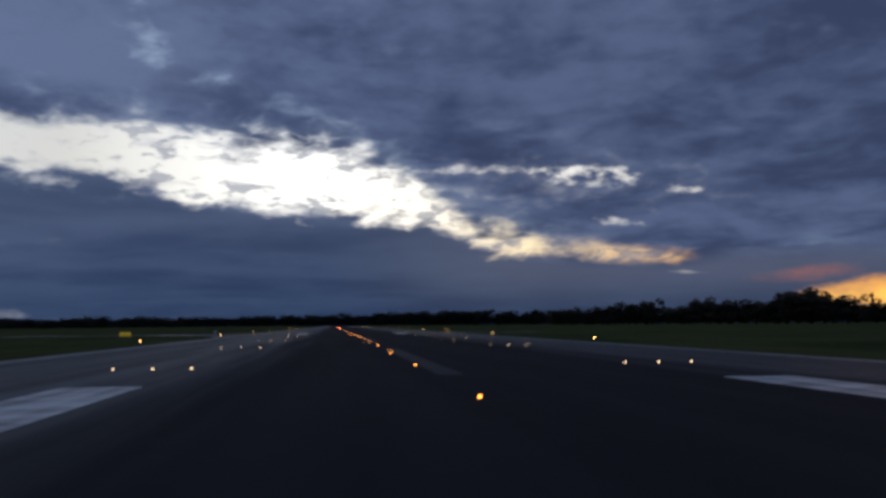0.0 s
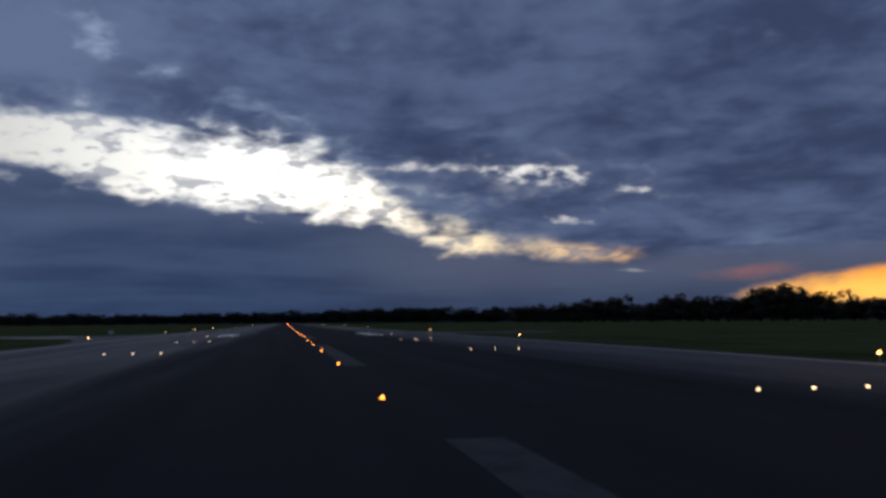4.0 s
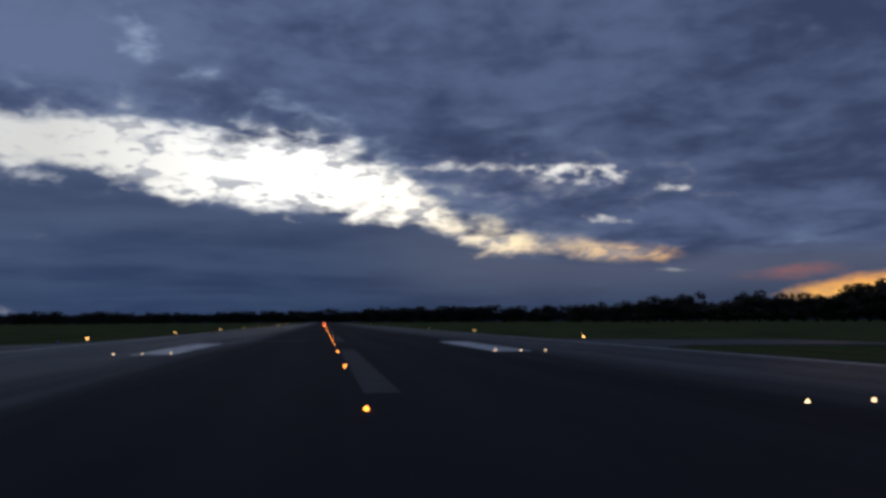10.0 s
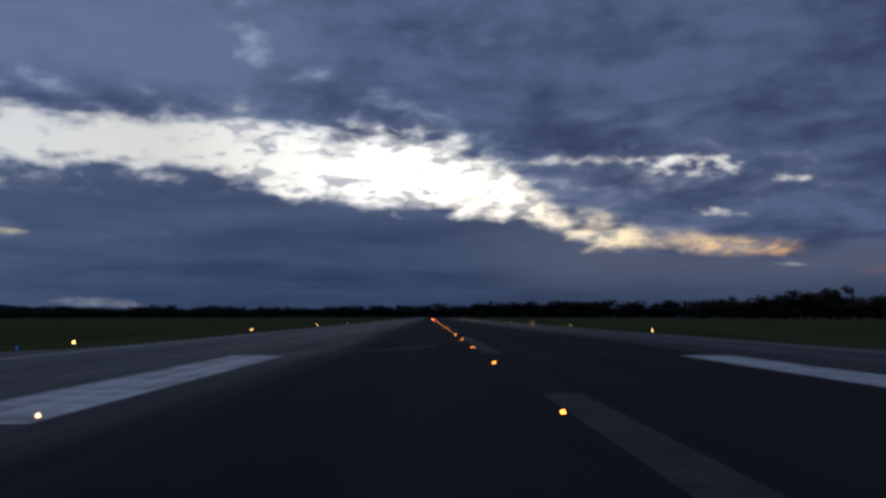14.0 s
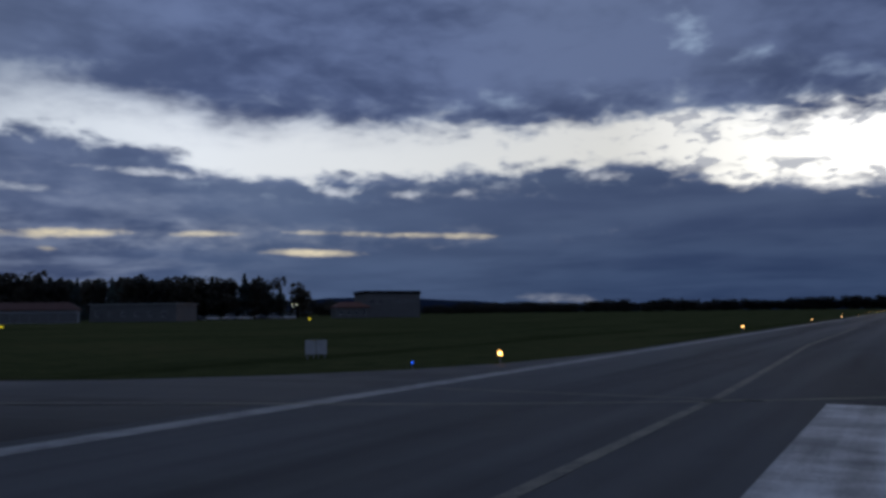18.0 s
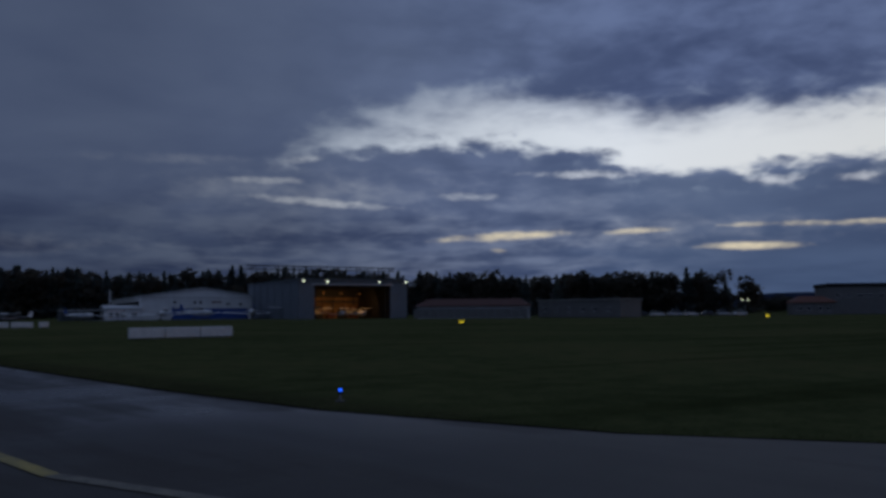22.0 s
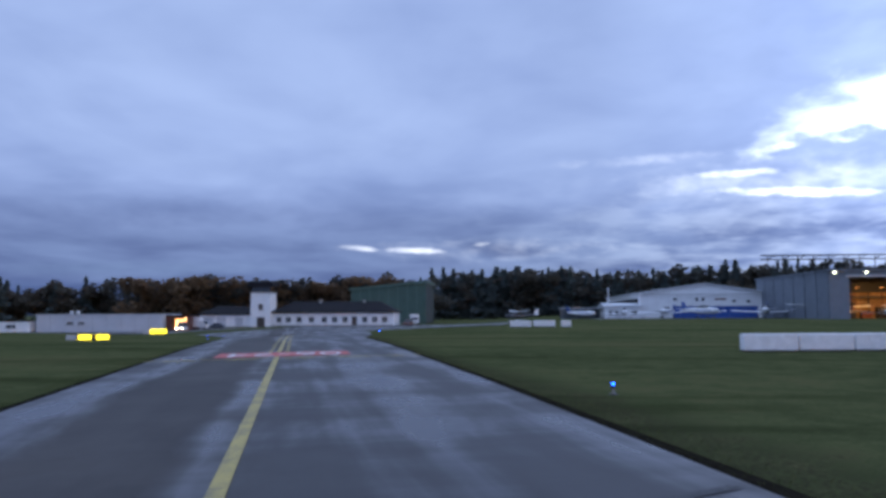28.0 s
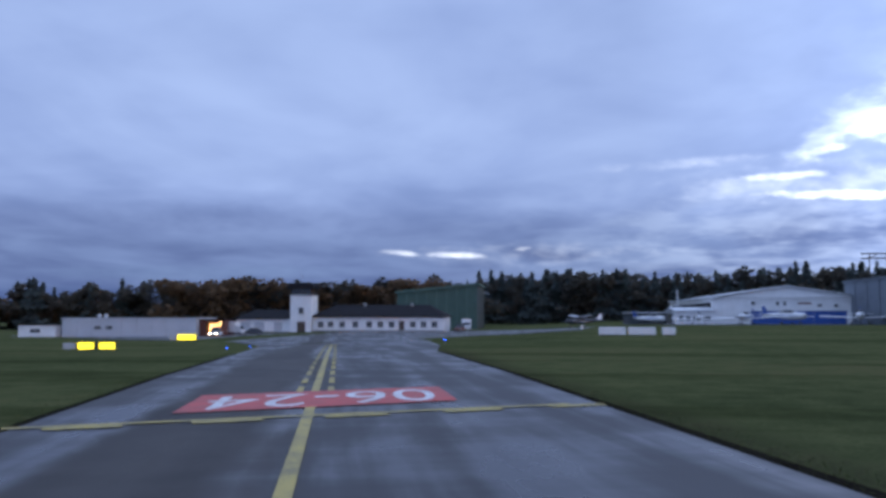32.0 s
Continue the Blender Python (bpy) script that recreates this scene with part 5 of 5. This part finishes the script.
# leaf colours lifted, needles also bluish: a veil of haze put into them
NEEDLES = material("hazed_spruce_needles", leaf_make((0.086, 0.106, 0.106), (0.165, 0.195, 0.180)), 0.9, spec=0.1)
RUST = material("autumn_leaves", leaf_make((0.120, 0.088, 0.064), (0.220, 0.140, 0.080)), 0.9, spec=0.1)
DULL = material("dull_autumn_foliage", leaf_make((0.070, 0.070, 0.063), (0.150, 0.130, 0.100)), 0.9, spec=0.1)
for m in (NEEDLES, RUST, DULL):
    nt = m.node_tree
    bs, mo = nt.nodes["Principled BSDF"], nt.nodes["Material Output"]
    tl, mx = nt.nodes.new("ShaderNodeBsdfTranslucent"), nt.nodes.new("ShaderNodeMixShader")
    nt.links.new(bs.inputs["Base Color"].links[0].from_socket, tl.inputs[0])
    mx.inputs[0].default_value = 0.5
    nt.links.new(bs.outputs[0], mx.inputs[1])
    nt.links.new(tl.outputs[0], mx.inputs[2])
    nt.links.new(mx.outputs[0], mo.inputs[0])
BARK = plain("grey_brown_bark", (0.06, 0.05, 0.042), 0.95, vary=0.4, scale=4.0, spec=0.1)


def cards(points, sizes, rng, flat=0.3):
    """Small uneven leaf clumps: two crossed quads at each point."""
    v, f = [], []
    for p, s in zip(points, sizes):
        for _ in range(2):
            a = rng.normal(size=3)
            a[2] *= flat
            a /= np.linalg.norm(a) + 1e-9
            b = np.cross(a, rng.normal(size=3))
            b /= np.linalg.norm(b) + 1e-9
            i = len(v)
            k = rng.uniform(0.6, 1.2, 4) * s
            v += [p - a * k[0], p - b * k[1] * 0.7, p + a * k[2], p + b * k[3] * 0.7]
            f.append((i, i + 1, i + 2, i + 3))
    return v, f


def spruce_points(rng, n=620, wide=0.24):
    """A unit-high spruce: whorls of drooping boughs, with gaps."""
    pts, sz = [], []
    lean = rng.uniform(0, 6.28, 22)
    for _ in range(n):
        h = rng.uniform(0.08, 1.0) ** 1.15
        k = int(h * 21)
        r = wide * (1 - h) ** 0.8 * (0.75 + 0.45 * math.sin(lean[k] * 7)) * math.sqrt(rng.uniform(0.05, 1))
        a = rng.uniform(0, 6.28)
        pts.append(np.array((r * math.cos(a), r * math.sin(a), h - r * 0.25 + 0.012 * math.sin(k))))
        sz.append(0.050 * (1.25 - 0.75 * h))
    return pts, sz


def broad_points(rng, n=700):
    """A unit-high broad crown out of overlapping boughs."""
    pts, sz = [], []
    hubs = [(rng.normal(0, 0.17), rng.normal(0, 0.17), rng.uniform(0.18, 0.88), rng.uniform(0.10, 0.19)) for _ in range(15)]
    for _ in range(n):
        x, y, z, r = hubs[rng.integers(len(hubs))]
        d = rng.normal(size=3)
        d *= r * rng.uniform(0.4, 1.0) ** 0.4 / np.linalg.norm(d)
        pts.append(np.array((x + d[0], y + d[1], min(1.0, z + d[2] * 0.8))))
        sz.append(rng.uniform(0.028, 0.055))
    return pts, sz


def tree_kind(kind, seed):
    rng = np.random.default_rng(seed)
    trunk = bmesh.new()
    if kind == "spruce":
        pts, sz = spruce_points(rng)
        tube(trunk, (0, 0, 0), (0, 0, 0.95), 0.014, 0.003, 7)
    else:
        pts, sz = broad_points(rng)
        tube(trunk, (0, 0, 0), (0, 0, 0.45), 0.028, 0.018, 8)
        for k in range(6):
            a = rng.uniform(0, 6.28)
            tube(trunk, (0, 0, rng.uniform(0.22, 0.42)), (0.22 * math.cos(a), 0.22 * math.sin(a), rng.uniform(0.6, 0.85)), 0.012, 0.004, 6)
    me_t = bpy.data.meshes.new("trunk")
    trunk.to_mesh(me_t)
    trunk.free()
    me_t.materials.append(BARK)
    v, f = cards(pts, sz, rng)
    return me_t, v, f


KINDS = {}
for kind, mat, seeds in (("spruce", NEEDLES, (1, 2, 3)), ("rust", RUST, (4, 5, 6)), ("dull", DULL, (7, 8, 9))):
    KINDS[kind] = []
    for s in seeds:
        me_t, v, f = tree_kind(kind, s)
        me_c = bpy.data.meshes.new("crown")
        me_c.from_pydata([tuple(q) for q in v], [], f)
        me_c.materials.append(mat)
        KINDS[kind].append((me_t, me_c, np.array(v), f))


def tree(kind, k, x, y, tall, turn_by, wide, label, group):
    ob = base("spruce_tree" if kind == "spruce" else "broadleaf_tree", pose(x, y, drop(x, y) - 0.1, 0, 0, turn_by), label, "tree", group)
    me_t, me_c, _, _ = KINDS[kind][k % 3]
    for nm, me in (("trunk", me_t), ("crown", me_c)):
        o = new(nm, me)
        o.parent = ob
        o.scale = (tall * wide, tall * wide, tall)
    return ob


def woods(name, kinds, spots, label):
    """The rows behind, that nobody could count, joined."""
    rng = np.random.default_rng(len(spots))
    by_mat = {}
    for i, (x, y, tall, wide) in enumerate(spots):
        kind = kinds[rng.integers(len(kinds))]
        _, me_c, v, f = KINDS[kind][rng.integers(3)]
        a = rng.uniform(0, 6.28)
        q = v * np.array((tall * wide, tall * wide, tall))
        c, s = math.cos(a), math.sin(a)
        q = np.stack([q[:, 0] * c - q[:, 1] * s + x, q[:, 0] * s + q[:, 1] * c + y, q[:, 2] - 0.1 + drop(x, y)], 1)
        vs, fs = by_mat.setdefault(kind, ([], []))
        off = sum(len(z) for z in vs)
        vs.append(q)
        fs.append(np.array(f) + off)
    for kind, (vs, fs) in by_mat.items():
        me = bpy.data.meshes.new(name)
        me.from_pydata(np.concatenate(vs).tolist(), [], np.concatenate(fs).tolist())
        me.materials.append({"spruce": NEEDLES, "rust": RUST, "dull": DULL}[kind])
        tagged(new(name, me), label, "woods", kind="stuff")


def polyline(pts, step, rng, jitter):
    """Places along a line of (x, y, height), with the height between them."""
    out = []
    for (ax, ay, ah), (bx, by, bh) in zip(pts, pts[1:]):
        n = max(1, int(math.hypot(bx - ax, by - ay) / step))
        for i in range(n):
            k = (i + rng.uniform(-0.3, 0.3)) / n
            out.append((ax + (bx - ax) * k + rng.normal(0, jitter), ay + (by - ay) * k + rng.normal(0, jitter), (ah + (bh - ah) * k)))
    return out


def far_from(x, y, az, dist):
    return (x - dist * math.sin(radians(az)), y + dist * math.cos(radians(az)))


def rim(x, y, rows):
    """Line of (x, y, height) out of headings, distances and elevations of tree tops."""
    return [(*far_from(x, y, a, d), 1.7 + d * math.tan(radians(e))) for a, d, e in rows]


rng = np.random.default_rng(11)
spruce_rim = rim(-20, 166, [(41.2, 300, 2.1), (43.5, 305, 2.5), (49, 310, 2.7), (52, 322, 2.5), (56, 340, 2.4), (61.5, 360, 2.7), (66, 372, 2.6), (72, 382, 3.0), (78, 392, 2.8), (85, 402, 2.6), (90, 412, 3.0), (96.5, 425, 2.9)])
for i, (x, y, h) in enumerate(polyline(spruce_rim, 4.4, rng, 1.8)):
    tree("spruce" if rng.uniform() < (0.25 if y > 300 else 0.8) else "dull", i, x, y, h * rng.uniform(0.90, 1.14), rng.uniform(0, 360), rng.uniform(0.95, 1.35), "tall dark spruce standing in the wood behind the hangars", "wood behind the hangars")
back = [(x - 9 - 22 * rng.uniform(), y + 6 + 18 * rng.uniform(), h * rng.uniform(0.92, 1.14), rng.uniform(1.2, 1.7)) for x, y, h in polyline(spruce_rim, 1.6, rng, 3.0)]
woods("spruce_wood", ["spruce", "spruce", "dull"], back, "dense dark spruce wood behind the hangars")
tree("spruce", 1, -239, 318, 13.5, 20, 1.0, "tall lone dark spruce beside the grey hangar", "wood behind the hangars")
tree("spruce", 2, -246, 336, 14.5, 80, 1.0, "tall lone dark spruce beside the grey hangar", "wood behind the hangars")
rust_rim = rim(-59, 158, [(96.5, 300, 2.6), (99, 290, 2.6), (104.5, 275, 2.3), (108, 265, 2.4), (111.3, 260, 2.7), (114.3, 258, 2.8), (117, 256, 2.8)])
for i, (x, y, h) in enumerate(polyline(rust_rim, 5.5, rng, 2.0)):
    tree("rust" if i % 4 else "dull", i, x, y, (h + 1.8) * rng.uniform(1.0, 1.2), rng.uniform(0, 360), rng.uniform(0.95, 1.35), "autumn-brown broadleaf tree behind the terminal", "autumn trees behind the terminal")
back = [(x - 6 - 20 * rng.uniform(), y - 3 + 6 * rng.uniform(), (h + 1.8) * rng.uniform(0.95, 1.18), rng.uniform(1.2, 1.6)) for x, y, h in polyline(rust_rim, 2.6, rng, 3.0)]
woods("autumn_wood", ["rust", "dull"], back, "autumn-brown broadleaf wood behind the terminal")
dim_rim = rim(-59, 158, [(117.5, 300, 2.0), (121, 310, 1.9), (126, 320, 1.8), (134, 330, 1.8)])
woods("dull_wood", ["dull", "spruce"], [(x, y, (h + 1.8) * rng.uniform(0.95, 1.3), rng.uniform(1.2, 1.7)) for x, y, h in polyline(dim_rim, 1.8, rng, 5.0)], "dull low wood beyond the sheds")
# runway's right side and far end
west = [(-16, 760, 1.2), (-18.5, 745, 1.35), (-20, 740, 1.4), (-22.2, 735, 2.1), (-23.4, 735, 1.3), (-25.6, 735, 2.0), (-28, 725, 1.6), (-30.5, 715, 2.1), (-32.6, 705, 2.4), (-34.6, 700, 1.8), (-36.6, 690, 1.5), (-44, 660, 1.4)]
west_rim = rim(0, 10, west)
for i, (x, y, h) in enumerate(polyline(west_rim, 7.5, rng, 3.0)):
    tree("dull", i, x, y, h * rng.uniform(0.72, 1.06), rng.uniform(0, 360), rng.uniform(0.95, 1.45), "dark broadleaf tree in the field's western rim", "western tree rim")
woods("western_hedge", ["dull"], [(x, y, h * rng.uniform(0.45, 0.86), rng.uniform(1.3, 2.0)) for x, y, h in polyline(west_rim, 2.6, rng, 6.0)], "dark hedge and low trees along the western rim")
end_rim = rim(0, 10, [(-16, 900, 1.0), (-10, 1000, 1.0), (-4, 1150, 0.9), (2, 1250, 0.75), (8, 1200, 0.65), (14, 1100, 0.6), (20, 1000, 0.6), (26, 900, 0.6)])
woods("far_wood", ["dull"], [(x, y, h * rng.uniform(0.6, 1.05), rng.uniform(1.6, 2.6)) for x, y, h in polyline(end_rim, 4.0, rng, 9.0)], "far dark wood across the end of the runway")
south_rim = rim(-15, 164, [(40, 430, 1.0), (36, 520, 0.9), (31, 640, 0.55), (25, 760, 0.6), (19, 800, 0.8), (12, 900, 0.8)])
woods("far_copse", ["dull"], [(x, y, h * rng.uniform(0.5, 1.1), rng.uniform(1.4, 2.4)) for x, y, h in polyline(south_rim, 4.5, rng, 8.0)], "far dark copses along the field's rim")

# low hills on the horizon, distance haze put into their colour as blue
HILL = plain("far_hazy_hillside", (0.030, 0.044, 0.080), 1.0, vary=0.3, scale=0.01, spec=0.0)
hv, hf = [], []
steps = np.linspace(-75, 150, 151)
for i, a in enumerate(steps):
    d = 3300 + 250 * math.sin(a * 0.13)
    h = 26 + 16 * noise.noise((a * 0.07, 1.0, 0)) + 8 * noise.noise((a * 0.4, 4.0, 0)) + 28 * ease(1 - abs(a - 36) / 18)
    for k, (dd, hh) in enumerate(((d - 500, -2), (d - 150, h * 0.75), (d, h), (d + 500, h * 0.6))):
        x, y = far_from(0, 160, a, dd)
        hv.append((x, y, hh))
for i in range(len(steps) - 1):
    for k in range(3):
        hf.append((i * 4 + k, i * 4 + k + 1, (i + 1) * 4 + k + 1, (i + 1) * 4 + k))
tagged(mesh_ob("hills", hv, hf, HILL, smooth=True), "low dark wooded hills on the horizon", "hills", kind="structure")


# ---- uneven grass rim beside the taxiway and out on the field ----
BLADE = material("grass_blades", leaf_make((0.050, 0.064, 0.020), (0.110, 0.120, 0.042)), 0.9, spec=0.15)


def tufts(name, lines, count, spread, label, seed):
    """Short tufts of three leaning blades strewn beside the given lines."""
    rng = np.random.default_rng(seed)
    v, f = [], []
    segs = [(a, b) for line, _ in lines for a, b in zip(line, line[1:])]
    signs = [sg for line, sg in lines for _ in zip(line, line[1:])]
    lens = np.array([math.hypot(b[0] - a[0], b[1] - a[1]) for a, b in segs])
    pick = rng.choice(len(segs), count, p=lens / lens.sum())
    for k in pick:
        (ax, ay), (bx, by) = segs[k]
        t, off = rng.uniform(), 0.12 + spread * rng.uniform() ** 2.6
        ln = lens[k]
        x = ax + (bx - ax) * t + signs[k] * off * (by - ay) / ln
        y = ay + (by - ay) * t - signs[k] * off * (bx - ax) / ln
        z = drop(x, y) - 0.06
        for _ in range(3):
            a, h, w = rng.uniform(0, 6.28), rng.uniform(0.02, 0.065), rng.uniform(0.004, 0.010)
            c, s = math.cos(a), math.sin(a)
            ox, oy = x + rng.normal(0, 0.04), y + rng.normal(0, 0.04)
            i = len(v)
            v += [(ox - s * w, oy + c * w, z), (ox + s * w, oy - c * w, z), (ox + c * h * 0.5, oy + s * h * 0.5, z + h)]
            f.append((i, i + 1, i + 2))
    ob = mesh_ob(name, v, f, BLADE)
    return tagged(ob, label, "grass", kind="stuff")


tufts("grass_tufts", [(north[2:11], 1), (south[3:11], -1)], 9000, 0.9, "short uneven grass tufts beside the taxiway", 5)
